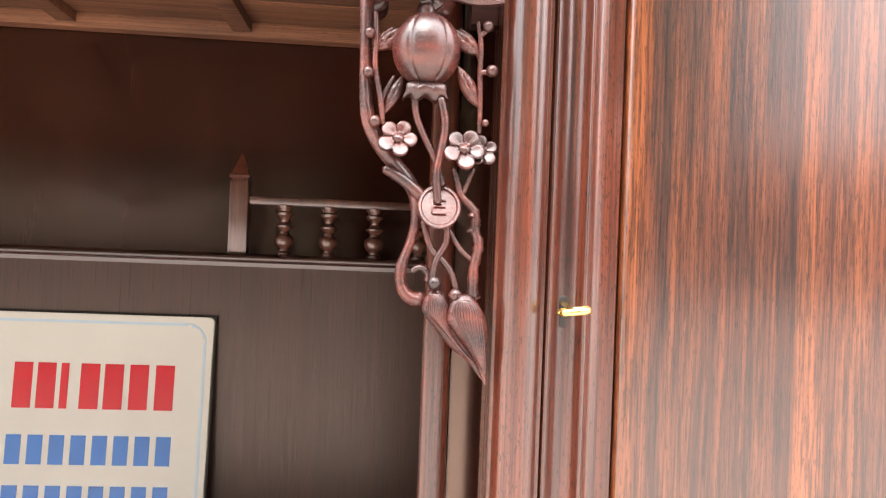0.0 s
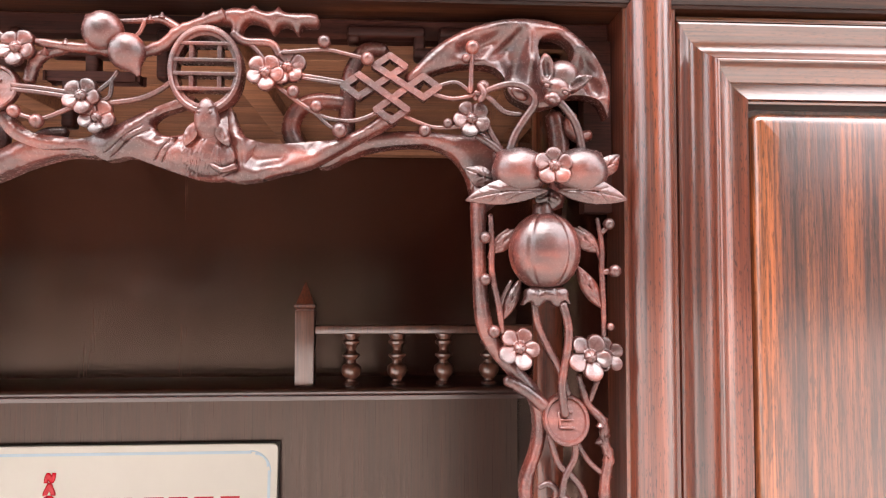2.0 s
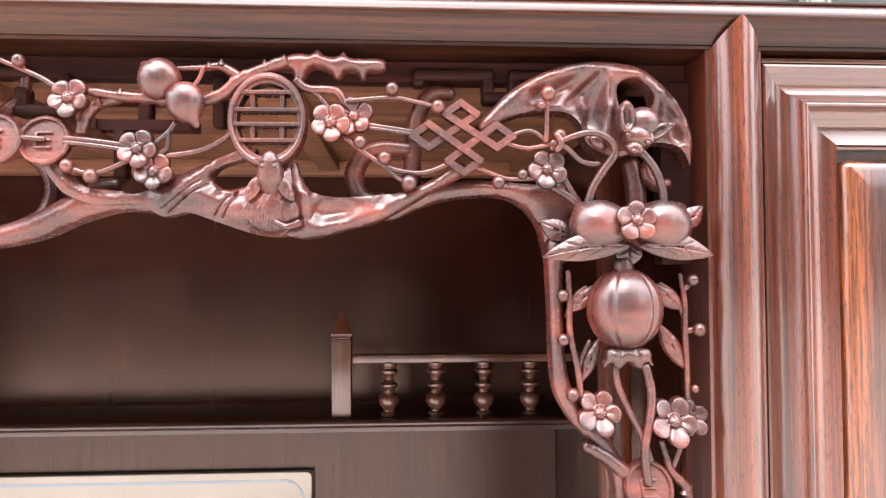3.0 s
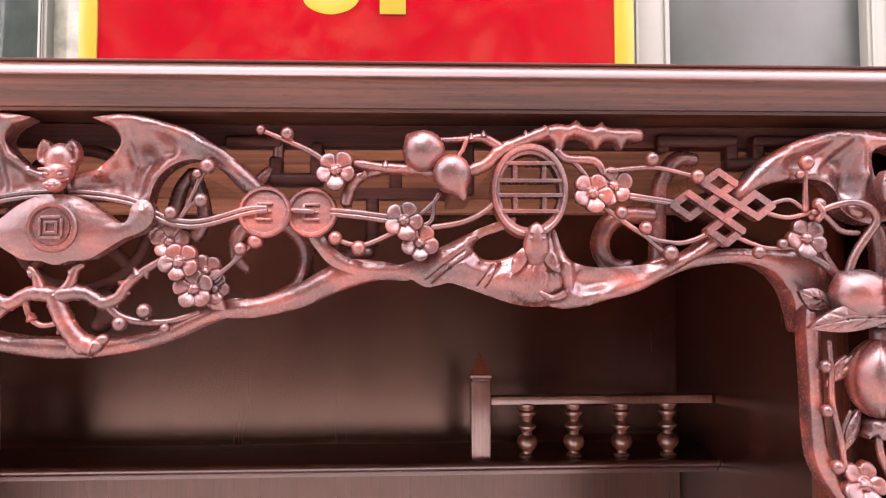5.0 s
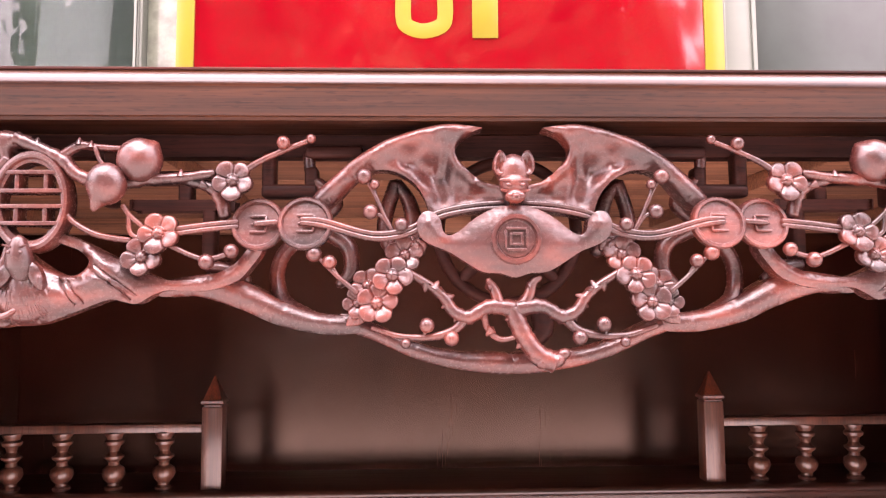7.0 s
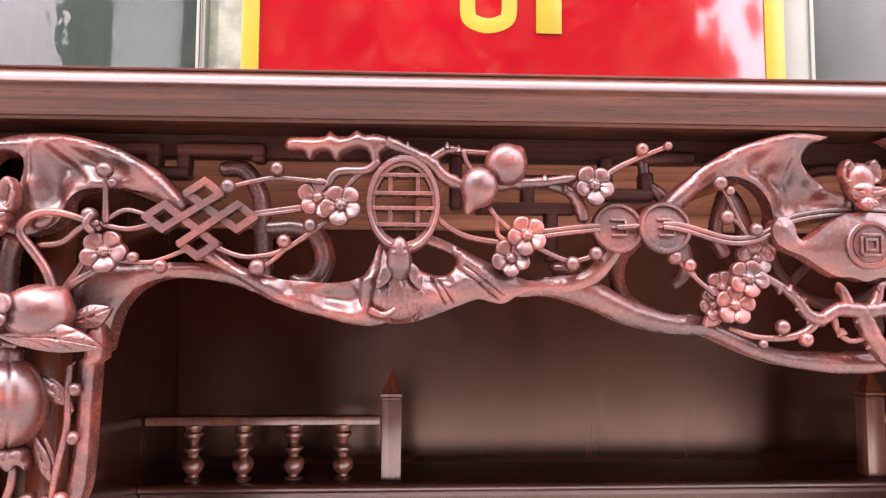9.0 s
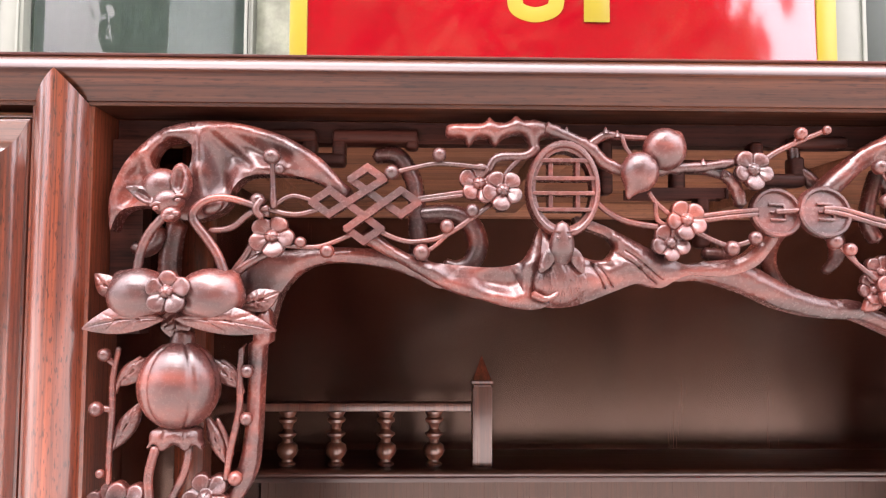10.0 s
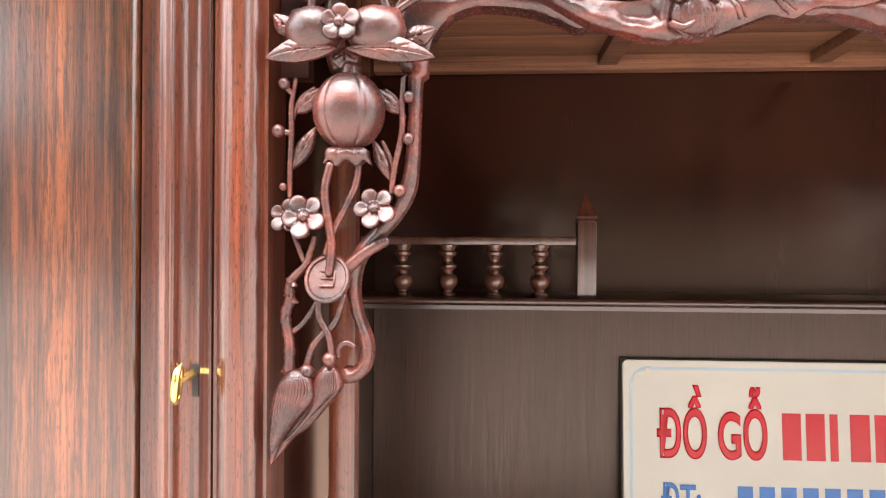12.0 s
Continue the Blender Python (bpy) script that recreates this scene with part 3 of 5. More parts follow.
def door(side):
    e0, e1 = sorted((side * 0.6335, side * 1.0335))
    boxed("header_strip", (e0, e1, 0.0006, 0.03, 1.1729, 1.1762), RAILZ, cabinet, "", 0.0006)
    boxed("door_stop", (e0, e1, 0.031, 0.045, 1.16, 1.1975), POST, cabinet)
    x0, x1, z0, z1 = 0.633, 1.034, 0.20, 1.1725
    d = part("door", box(bmesh.new(), side * x0 if side > 0 else -x1, side * x1 if side > 0 else -x0, 0.0302, 0.04, z0, z1), POST, cabinet, "closed panelled rosewood door")
    part("stile", swept(bmesh.new(), DOOR_PROFILE, (side * x0, 0, z0), (side * x0, 0, z1), (side, 0, 0), (1, 1)), POST, d)
    part("stile", swept(bmesh.new(), DOOR_PROFILE, (side * x1, 0, z0), (side * x1, 0, z1), (-side, 0, 0), (1, 1)), POST, d)
    part("rail", swept(bmesh.new(), DOOR_PROFILE, (side * x0, 0, z1), (side * x1, 0, z1), (0, 0, -1), (1, 1)), RAILZ, d)
    part("rail", swept(bmesh.new(), DOOR_PROFILE, (side * x0, 0, z0), (side * x1, 0, z0), (0, 0, 1), (1, 1)), RAILZ, d)
    # raised field with rounded corners and a soft edge
    bm = bmesh.new()
    px0, px1, pz0, pz1 = x0 + 0.0585, x1 - 0.0585, z0 + 0.0585, z1 - 0.0655
    loops = []
    for inset, y in ((0, 0.03), (0, 0.0082), (0.0008, 0.0064), (0.0025, 0.0046), (0.005, 0.0032), (0.008, 0.0026), (0.02, 0.0024)):
        loop = []
        r = max(0.007 - inset, 0.0006)
        for cx, cz, a0 in ((px1 - inset - r, pz1 - inset - r, 0), (px0 + inset + r, pz1 - inset - r, 90), (px0 + inset + r, pz0 + inset + r, 180), (px1 - inset - r, pz0 + inset + r, 270)):
            for k in range(6):
                a = radians(a0 + 18 * k)
                loop.append(bm.verts.new((side * (cx + r * math.cos(a)), y, cz + r * math.sin(a))))
        loops.append(loop)
    for a, b in zip(loops, loops[1:]):
        for k in range(24):
            bm.faces.new((a[k], a[(k + 1) % 24], b[(k + 1) % 24], b[k]))
    bm.faces.new(loops[-1])
    part("panel", bm, PANEL, d, "raised panel with streaky orange and black grain")
    # lock: black keyhole
    kx, kz = 0.6475, 0.8215
    bm = bmesh.new()
    disc(bm, side * kx * 1000, kz * 1000, [(4.2, 8.0), (4.2, 4.9), (3.6, 4.6)], 20)
    box(bm, side * kx - 0.0022, side * kx + 0.0022, 0.0046, 0.008, kz - 0.0195, kz - 0.002)
    part("keyhole", bm, BLACK, d, "black keyhole")
    # the key itself rests in the lock
    key = thing("key", "small brass key in the door lock", "key", "keys in the doors")
    bm = bmesh.new()
    tube(bm, ((side * kx * 1000, kz * 1000 - 1, 6), (side * kx * 1000 - (2 if side < 0 else 0), kz * 1000 - 4, -15)), 3.2, 0, 1, 12, 2)
    part("shaft", bm, BRASS, key)
    bm = bmesh.new()
    ring = []
    for k in range(21):
        a = 2 * math.pi * k / 20
        u, w = 11.5 * math.cos(a), 5.5 * math.sin(a)
        # an oval bow: lying level on one door, upright on the other
        if side > 0:
            ring.append((side * kx * 1000 + 3 + u, kz * 1000 - 6 + 0.12 * u, -19 + w * 1.3))
        else:
            ring.append((side * kx * 1000 - 3 - w * 0.3 + 0.12 * u, kz * 1000 - 6 + 1.1 * u, -19 + w * 1.3))
    tube(bm, ring, 2.8, 0, 1, 10, 2)
    if side > 0:
        ball(bm, side * kx * 1000 + 3, kz * 1000 - 6, -19, 10, 1.6, 5)
    else:
        ball(bm, side * kx * 1000 - 3, kz * 1000 - 6, -19, 1.6, 10.5, 5)
    part("bow", bm, BRASS, key, "oval brass bow")


for side in (1, -1):
    post(side)
    door(side)
    e0, e1 = sorted((side * 1.036, side * HALF))
    boxed("end_post", (e0, e1, -0.008, 0.04, FOOT, 1.1785), POST, cabinet, "", 0.006)
    e0, e1 = sorted((side * 1.044, side * HALF))
    boxed("side_panel", (e0, e1, 0.0405, 0.615, FOOT, 1.1975), POST, cabinet)
    e0, e1 = sorted((side * 0.615, side * 0.629))
    boxed("niche_side", (e0, e1, 0.0405, 0.6, 0.34, 1.197), INNER, cabinet, "plain inner side board, niche shade in its dark colour")
    # inner jamb strip with a rounded edge
    e0, e1 = sorted((side * 0.5475, side * 0.5715))
    bm = box(bmesh.new(), e0, e1, 0.094, 0.118, 0.3395, 1.1755, 0.005)
    part("jamb_strip", bm, POST, cabinet)
    e0, e1 = sorted((side * 0.572, side * 0.6145))
    # darkened wood stands in for the shadow behind the bracket
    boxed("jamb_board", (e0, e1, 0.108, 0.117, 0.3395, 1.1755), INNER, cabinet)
    for y in (0.03, 0.57):
        x = side * 1.03
        lathe_bm = lathe(bmesh.new(), x, y, [(0, 0.02), (0.01, 0.024), (0.05, 0.018), (0.09, 0.026), (0.121, 0.028)], 16)
        part("foot", lathe_bm, POST, cabinet)
boxed("base_board", (-HALF, HALF, 0.0, 0.615, FOOT, 0.195), RAIL, cabinet, "", 0.004)
boxed("niche_floor", (-0.629, 0.629, 0.0, 0.6, 0.32, 0.339), LEDGE, cabinet)
boxed("lower_panel", (-0.592, 0.592, 0.012, 0.03, 0.196, 0.319), PANEL, cabinet)

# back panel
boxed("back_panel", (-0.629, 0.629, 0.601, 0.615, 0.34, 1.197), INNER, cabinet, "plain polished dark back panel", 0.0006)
# added overlay: keeps the lower back from mirroring the bright ground
boxed("dulling_board", (-0.6145, 0.6145, 0.595, 0.6, 0.34, 0.828), SATIN, cabinet, "satin board added below the ledge to dull the reflection", 0)
# unpainted underside of the top: back rail, front rail, joists and boards
boxed("ceiling_rail", (-0.6145, 0.6145, 0.575, 0.6, 1.172, 1.1975), RAW, cabinet, "raw pale brown timber rail")
boxed("ceiling_rail", (-0.6145, 0.6145, 0.052, 0.085, 1.176, 1.1975), RAW, cabinet, "raw pale brown timber rail")
for x in (-0.56, -0.27, 0.03, 0.285, 0.56):
    boxed("joist", (x - 0.014, x + 0.014, 0.0855, 0.5745, 1.178, 1.1975), RAW, cabinet, "raw pale brown joist")
for k in range(5):
    boxed("ceiling_board", (-0.6145, 0.6145, 0.086 + 0.0978 * k, 0.1825 + 0.0978 * k, 1.1935, 1.1978), RAW, cabinet, "raw pale brown board")

# ledge with a moulded nose
LEDGE_PROFILE = [(0, 0.12), (0, 0.008), (0.001, 0.004), (0.003, 0.001), (0.006, 0.0), (0.009, 0.001), (0.011, 0.004), (0.012, 0.008), (0.0135, 0.0085), (0.0175, 0.0095), (0.018, 0.12)]
part("ledge", swept(bmesh.new(), [(d, y + 0.452) for d, y in LEDGE_PROFILE], (-0.6145, 0, 0.8465), (0.6145, 0, 0.8465), (0, 0, -1)), LEDGE, cabinet, "dark ledge with a rounded nose")


def balustrade(side):
    y = 0.478
    x0, x1 = 0.3245, 0.614
    e0, e1 = sorted((side * x0, side * x1))
    rail = boxed("balustrade", (e0, e1, y - 0.009, y + 0.009, 0.9145, 0.9255), TURNED, cabinet, "low turned gallery rail on the ledge", 0.002)
    bm = box(bmesh.new(), side * 0.3115 - 0.0125, side * 0.3115 + 0.0125, y - 0.0125, y + 0.0125, 0.8465, 0.946, 0.0015)
    part("newel", bm, TURNED, rail)
    bm = bmesh.new()
    loops = []
    for h, r in ((0.946, 0.0105), (0.9475, 0.0105), (0.950, 0.0135), (0.953, 0.0135), (0.9545, 0.0115), (0.983, 0.0006)):
        loops.append([bm.verts.new((side * 0.3115 + a * r, y + b * r, h)) for a, b in ((-1, -1), (1, -1), (1, 1), (-1, 1))])
    for a, b in zip(loops, loops[1:]):
        for k in range(4):
            bm.faces.new((a[k], a[(k + 1) % 4], b[(k + 1) % 4], b[k]))
    bm.faces.new(loops[-1])
    part("finial", bm, POST, rail, "pointed dark pyramid finial", 20)
    shape = [(0, 0.010), (0.003, 0.0105), (0.0055, 0.007), (0.008, 0.0068), (0.013, 0.0115), (0.019, 0.0138), (0.025, 0.0125), (0.0275, 0.0095), (0.029, 0.0068), (0.033, 0.0062),
             (0.0355, 0.0085), (0.038, 0.0115), (0.0405, 0.0118), (0.042, 0.008), (0.046, 0.0058), (0.052, 0.0075), (0.0545, 0.011), (0.058, 0.0118), (0.0605, 0.0085), (0.063, 0.0095), (0.066, 0.0115), (0.068, 0.0115)]
    first = part("baluster", lathe(bmesh.new(), 0, 0, shape, 18), TURNED, rail)
    first.location = (side * 0.372, y, 0.8465)
    for x in (0.433, 0.4955, 0.5565):
        copy = new("baluster", first.data)
        copy.parent, copy.location = rail, (side * x, y, 0.8465)


balustrade(1)
balustrade(-1)

# ---- the carved apron across the niche's head ----
apron = bmesh.new()
box(apron, -0.592, 0.592, 0.032, 0.046, 1.1645, 1.179)          # top margin of the pierced board
for side in (1, -1):
    e0, e1 = sorted((side * 0.571, side * 0.592))
    box(apron, e0, e1, 0.024, 0.040, 1.035, 1.1642)              # side margin
apron = part("carved_apron", apron, FRET, cabinet, "pierced and carved rosewood apron")


def settled(bm):
    """The second hand at work: on one side the carving sits a few millimetres nearer the middle."""
    for v in bm.verts:
        a = -v.co.x
        if a > 0.24 and v.co.z > 1.03:
            u = min((a - 0.24) / 0.09, 1.0) * min(max((0.545 - a) / 0.1, 0.0), 1.0)
            v.co.x += 0.006 * u * u * (3 - 2 * u)


def carved(name, bm, label="", parent=None, mat=None, smooth=78):
    settled(bm)
    return part(name, bm, mat or CARVED, parent or apron, label, smooth)


def carved_each(name, bm, label="", parent=None, mat=None, smooth=78):
    """Every separate piece of the bmesh as a part of its own."""
    bm.verts.index_update()
    left, pieces = set(bm.verts), []
    for seed in list(bm.verts):
        if seed not in left:
            continue
        left.discard(seed)
        todo, got = [seed], [seed]
        while todo:
            for e in todo.pop().link_edges:
                for v in e.verts:
                    if v in left:
                        left.discard(v)
                        todo.append(v)
                        got.append(v)
        pieces.append(got)
    for got in pieces:
        one = bmesh.new()
        twin = {v: one.verts.new(v.co) for v in got}
        for f in {f for v in got for f in v.link_faces}:
            one.faces.new([twin[v] for v in f.verts])
        carved(name, one, label, parent, mat, smooth)
    bm.free()


def fret(side):
    """The squared key fret and scrolls behind the carving."""
    Y = 28
    lines = [
        ((399, 1158), (399, 1168), (448, 1168), (448, 1152), (467, 1152), (467, 1168), (505, 1168)),
        ((158, 1168), (158, 1140), (130, 1140), (130, 1158)),
        ((186, 1149), (243, 1149)), ((186, 1131), (240, 1130)), ((212, 1149), (212, 1131)),
        ((196, 1131), (196, 1092)), ((100, 1166), (130, 1166)), ((262, 1128), (262, 1168)),
    ]
    for pts in lines:
        bm = bmesh.new()
        for a, b in zip(pts, pts[1:]):
            x0, x1 = sorted((a[0], b[0]))
            z0, z1 = sorted((a[1], b[1]))
            level = z0 == z1
            e0, e1 = sorted((side * (x0 - 4.4), side * (x1 + 4.4)))
            y0 = Y - 6 if level else Y - 5.2
            cut = -4.4 if level else 1.5
            box(bm, e0 / 1000, e1 / 1000, y0 / 1000, (y0 + 14) / 1000, (z0 + cut) / 1000, (z1 - cut) / 1000, 0.0026)
        carved("fret_bar", bm, "squared fret bar", None, FRET)
    bm = bmesh.new()
    tube(bm, ((393, 1115), (372, 1116), (359, 1109), (354, 1095), (359, 1083), (368, 1080), (376, 1083)), (6, 6.5, 7, 7, 6.5, 5, 3), Y, 1.2, 8, 5, side)
    tube(bm, ((394, 1080), (396, 1128), (400, 1143), (409, 1155), (423, 1155)), (6.5, 6, 6, 6, 5), Y, 1.2, 8, 5, side)
    tube(bm, ((112, 1078), (104, 1088), (106, 1104), (122, 1114), (138, 1116)), (3, 5, 6, 6, 5), Y, 1.2, 8, 6, side)
    tube(bm, ((60, 1098), (62, 1118), (66, 1134), (74, 1146)), (5, 6, 5, 4), Y, 1.2, 8, 5, side)
    tube(bm, ((74, 1146), (80, 1128), (82, 1112), (76, 1100)), (5, 5, 5, 5), Y, 1.2, 8, 5, side)
    tube(bm, ((132, 1166), (130, 1150), (122, 1142), (114, 1132), (124, 1122)), (4, 4, 5, 5, 5), Y, 1.2, 8, 5, side)
    tube(bm, ((574, 1092), (566, 1090), (559, 1095), (558, 1102), (563, 1106)), (4, 5, 5, 4.5, 3), 18, 1.2, 8, 5, side)  # corner curl
    tube(bm, ((548, 1108), (552, 1090), (552, 1060), (548, 1040)), (7, 8, 8, 7), 24, 1.0, 8, 5, side)
    tube(bm, ((170, 1080), (182, 1088), (196, 1090)), (4, 5, 4), 24, 1.2, 8, 5, side)
    carved_each("fret_scroll", bm, "recessed scroll")


def arch(side):
    """The curved lower border: middle swag, sweep to the side, arch over the corner."""
    bm = bmesh.new()
    relief(bm, ((0, 1033), (35, 1035), (62, 1041), (88, 1053), (104, 1059), (110, 1058), (104, 1049), (87, 1042), (62, 1031), (35, 1024), (0, 1021)), 12, 4, 6.5, 18, 2.0, (), side)
    relief(bm, ((96, 1052), (100, 1058), (122, 1060), (146, 1068), (166, 1079), (182, 1085), (206, 1083), (226, 1078), (221, 1071), (199, 1071), (172, 1063), (149, 1053), (122, 1047), (100, 1047)), 9.5, 4.6, 8, 18, 2.0, (), side)
    tube(bm, ((137, 1109, 28), (148, 1098, 27), (151.5, 1083, 26), (146, 1067, 22), (128, 1056, 16)), (4.5, 5, 5, 5.5, 6), 25, 1.3, 9, 6, side)
    relief(bm, ((374, 1068), (382, 1080), (396, 1087), (421, 1091), (450, 1092), (476, 1090), (494, 1092), (506, 1084), (506, 1060), (504, 1040), (490, 1034), (486, 1047), (481, 1063), (470, 1076), (455, 1082), (435, 1082), (415, 1079), (397, 1073), (382, 1066)), 14, 4.6, 8, 20, 2.2, (), side)
    carved_each("border", bm, "sweeping moulded lower border", None, None, 45)


def middle_bat():
    """A spread-winged bat over a hanging chime plate."""
    bm = bmesh.new()
    for side in (1, -1):
        relief(bm, ((19, 1175.5), (19, 1175.5), (40, 1178), (62, 1174), (84, 1166), (104, 1153), (126, 1133), (124, 1124), (113, 1129), (99, 1143), (88, 1149), (76, 1149), (64, 1143), (56, 1133), (52, 1121), (50, 1119),
                    (29, 1123), (4, 1125), (3, 1138), (18, 1142), (30, 1151), (36.5, 1161), (31, 1170)), 1, 1.9, 3.6, 14, 1.2,
               ((26, 1175.5, 44, 1175.5, 1.2, 3), (44, 1175, 66, 1169, 1.8, 4.5), (66, 1168, 88, 1158, 2.2, 5), (88, 1158, 122, 1130, 2.5, 5),
                (38, 1164, 31, 1172, 1.6, 3), (39, 1161, 33, 1151, 2, 3), (33, 1151, 22, 1142, 2, 3), (22, 1142, 8, 1138, 2.5, 3),
                (49, 1150, 44, 1132, -7.5, 10), (66, 1157, 54, 1150, -5.5, 8), (30, 1141, 26, 1134, -5, 7), (80, 1157, 100, 1147, -2.0, 6), (48, 1123, 53, 1138, 1.2, 3), (56, 1140, 72, 1153, 1.2, 3),
                (54, 1167, 68, 1153, -3.3, 2.0), (51, 1169, 65, 1156, 2.1, 2.0), (40, 1166, 43, 1146, -3.0, 2.0), (43, 1146, 40, 1134, -2.2, 2.0), (43.5, 1166, 47, 1148, 2.0, 2.0),
                (11, 1137.5, 32, 1133, -1.5, 2.0), (11, 1134.5, 32, 1129.5, -1.5, 2.0), (11, 1131.5, 26, 1127.5, -1.4, 2.0)), side, 5, (0.02, -0.16), (), 5)
    ball(bm, 0, 1147, -3, 10.5, 12, 10, 20, 14)
    ball(bm, 0, 1138.5, -7, 9.2, 8, 8, 18, 12)
    ball(bm, 0, 1131, -11, 6.4, 4.8, 6, 16, 10)
    ball(bm, 0, 1130.4, -16.0, 2.3, 1.5, 1.4, 12, 8)
    for side in (1, -1):
        relief(bm, ((4.6, 1147), (4.4, 1154), (6.5, 1159), (9.6, 1160), (12.4, 1155), (12.8, 1149), (10, 1144.5), (6, 1144.5)), -8.5, 2.4, 1.6, 7, 1.0, ((8, 1154, 9.4, 1148, -4.2, 2.4),), side, 5, (0, 0), (), 1)
        ball(bm, 4.3, 1137.4, -14.4, 1.9, 1.2, 1.5, 10, 7, 14, side)
        tube(bm, ((0.8, 1138.4), (4, 1140.4), (9.5, 1140.6)), (1.2, 1.4, 0.7), -13.6, 1, 7, 4, side)
        tube(bm, ((2.4, 1134.6), (5.6, 1133.8), (9, 1134.8)), (1.0, 1.3, 0.6), -12.6, 1, 6, 4, side)
        ball(bm, 3.4, 1130.6, -14.4, 2.8, 2.4, 2.4, 10, 7, 0, side)
        ball(bm, 1.5, 1129, -17.6, 0.8, 0.6, 0.7, 8, 6, 0, side)
    carved("bat_ornament", bm, "carved bat with spread wings", None, None, 45)


def chime_plate():
    bm = bmesh.new()
    half = [(0, 1125.5), (12, 1124), (24, 1118), (34, 1110), (40.5, 1107), (44.5, 1110), (46, 1116.5), (50.5, 1121.5), (57, 1121), (60.5, 1114), (58, 1106), (51, 1101), (41, 1097), (30, 1090), (20, 1084.5), (9, 1083.5), (0, 1081)]
    relief(bm, half + [(-x, z) for x, z in half[-2:0:-1]], -9, 4.2, 18, 12, 1.8, ((52, 1112, 57, 1116, 1.2, 5), (-52, 1112, -57, 1116, 1.2, 5)))
    carved("chime_plate", bm, "carved chime plate with rolled ends", None, None, 45)
    bm = bmesh.new()
    disc(bm, 0, 1104, [(15.6, -8), (15.6, -14.6), (14.8, -15.6), (13, -15.6), (12, -14), (11.4, -13.8), (11, -14.4), (0.5, -14.8)], 40)
    carved("coin_seal", bm, "round coin seal", None, None, 35)
    bm = bmesh.new()
    for dx, dz, w, h in ((0, 6.5, 6.2, 0.8), (0, -6.5, 6.2, 0.8), (-6.6, 0, 0.8, 5.6), (6.6, 0, 0.8, 5.6), (0, 3.2, 2.6, 0.8), (0, -3.2, 2.6, 0.8), (-3.4, 0, 0.8, 4), (3.4, 0, 0.8, 4)):
        box(bm, (dx - w) / 1000, (dx + w) / 1000, -0.0162, -0.0135, (1104 + dz - h) / 1000, (1104 + dz + h) / 1000, 0.0003)
    carved_each("seal_bar", bm)


def coin(x, z, y, r, side, parent, squash=1.0, lean=0.22):
    bm = bmesh.new()
    disc(bm, x, z, [(r - 1, y + 5), (r, y + 4), (r, y - 1), (r - 1, y - 2.4), (r - 2.6, y - 2.4), (r - 3.6, y - 0.4), (0.4, y - 0.6)], 36, side, squash)
    q = r * 0.3
    for dx, dz, w, h in ((0, q, q, 0.8), (0, -q, q, 0.8), (-q, 0, 0.8, q), (0, 0, q * 0.9, 0.6)):
        e0, e1 = sorted((side * (x + dx - w), side * (x + dx + w)))
        box(bm, e0 / 1000, e1 / 1000, (y - 2.0) / 1000, (y + 1) / 1000, (z + dz - h) / 1000, (z + dz + h) / 1000, 0.0003)
    for v in bm.verts:
        v.co.y += lean * (v.co.z - z / 1000)
    carved("coin", bm, "carved round coin with a square hole", parent, None, 35)


def leaf(bm, x0, z0, x1, z1, w, y, side, lift=0.0, bend=0.0):
    """A pointed leaf from its root to its tip, with a midrib and veins."""
    d = np.array((x1 - x0, z1 - z0), float)
    q = np.array((-d[1], d[0])) / np.linalg.norm(d)
    a = np.array((x0, z0), float)
    mid = bend * q

    def at(u, v):
        p = a + d * u + q * v + mid * math.sin(math.pi * u)
        return (p[0], p[1])
    line = [at(0, 0), at(0, 0), at(0.25, w * 0.75), at(0.55, w), at(0.82, w * 0.55), at(1, 0), at(1, 0), at(0.82, -w * 0.55), at(0.55, -w), at(0.25, -w * 0.75)]
    m = [at(u, 0) for u in (0.1, 0.5, 0.92)]
    ridges = [(*m[0], *m[1], -1.1, 0.7), (*m[1], *m[2], -1.1, 0.7)]
    for u in (0.3, 0.55):
        for s in (1, -1):
            ridges.append((*at(u, 0), *at(u + 0.2, s * w * 0.75), -0.7, 0.6))
    relief(bm, line, y, 2.8, max(w * 0.8, 1.5), 4, 1.1, ridges, side, 5, (0, lift))


def blossom(x, z, y, r, side, parent, turn=90.0, slim=False):
    bm = petals(bmesh.new(), x, z, y, r, turn, 5, side, slim)
    for v in bm.verts:  # leans back a little
        v.co.y += (0.46 if slim else 0.22) * (v.co.z - z / 1000)
    carved("blossom", bm, "carved five-petalled plum blossom", parent)


def berry(x, z, y, r, side, parent):
    bm = bmesh.new()
    ball(bm, x, z, y, r, r, r, 14, 10, 0, side)
    ball(bm, x + r * 0.1, z + r * 0.15, y - r * 0.88, r * 0.28, None, r * 0.2, 8, 6, 0, side)
    carved("bud", bm, "", parent)


def thorns(bm, pts, side, y, size=3.0):
    for x, z, a in pts:
        dx, dz = math.cos(radians(a)) * size * 1.6, math.sin(radians(a)) * size * 1.6
        tube(bm, ((x - dx * 0.4, z - dz * 0.4), (x + dx * 0.75, z + dz * 0.75)), (size * 1.35, size * 0.3), y, 1, 7, 2, side)


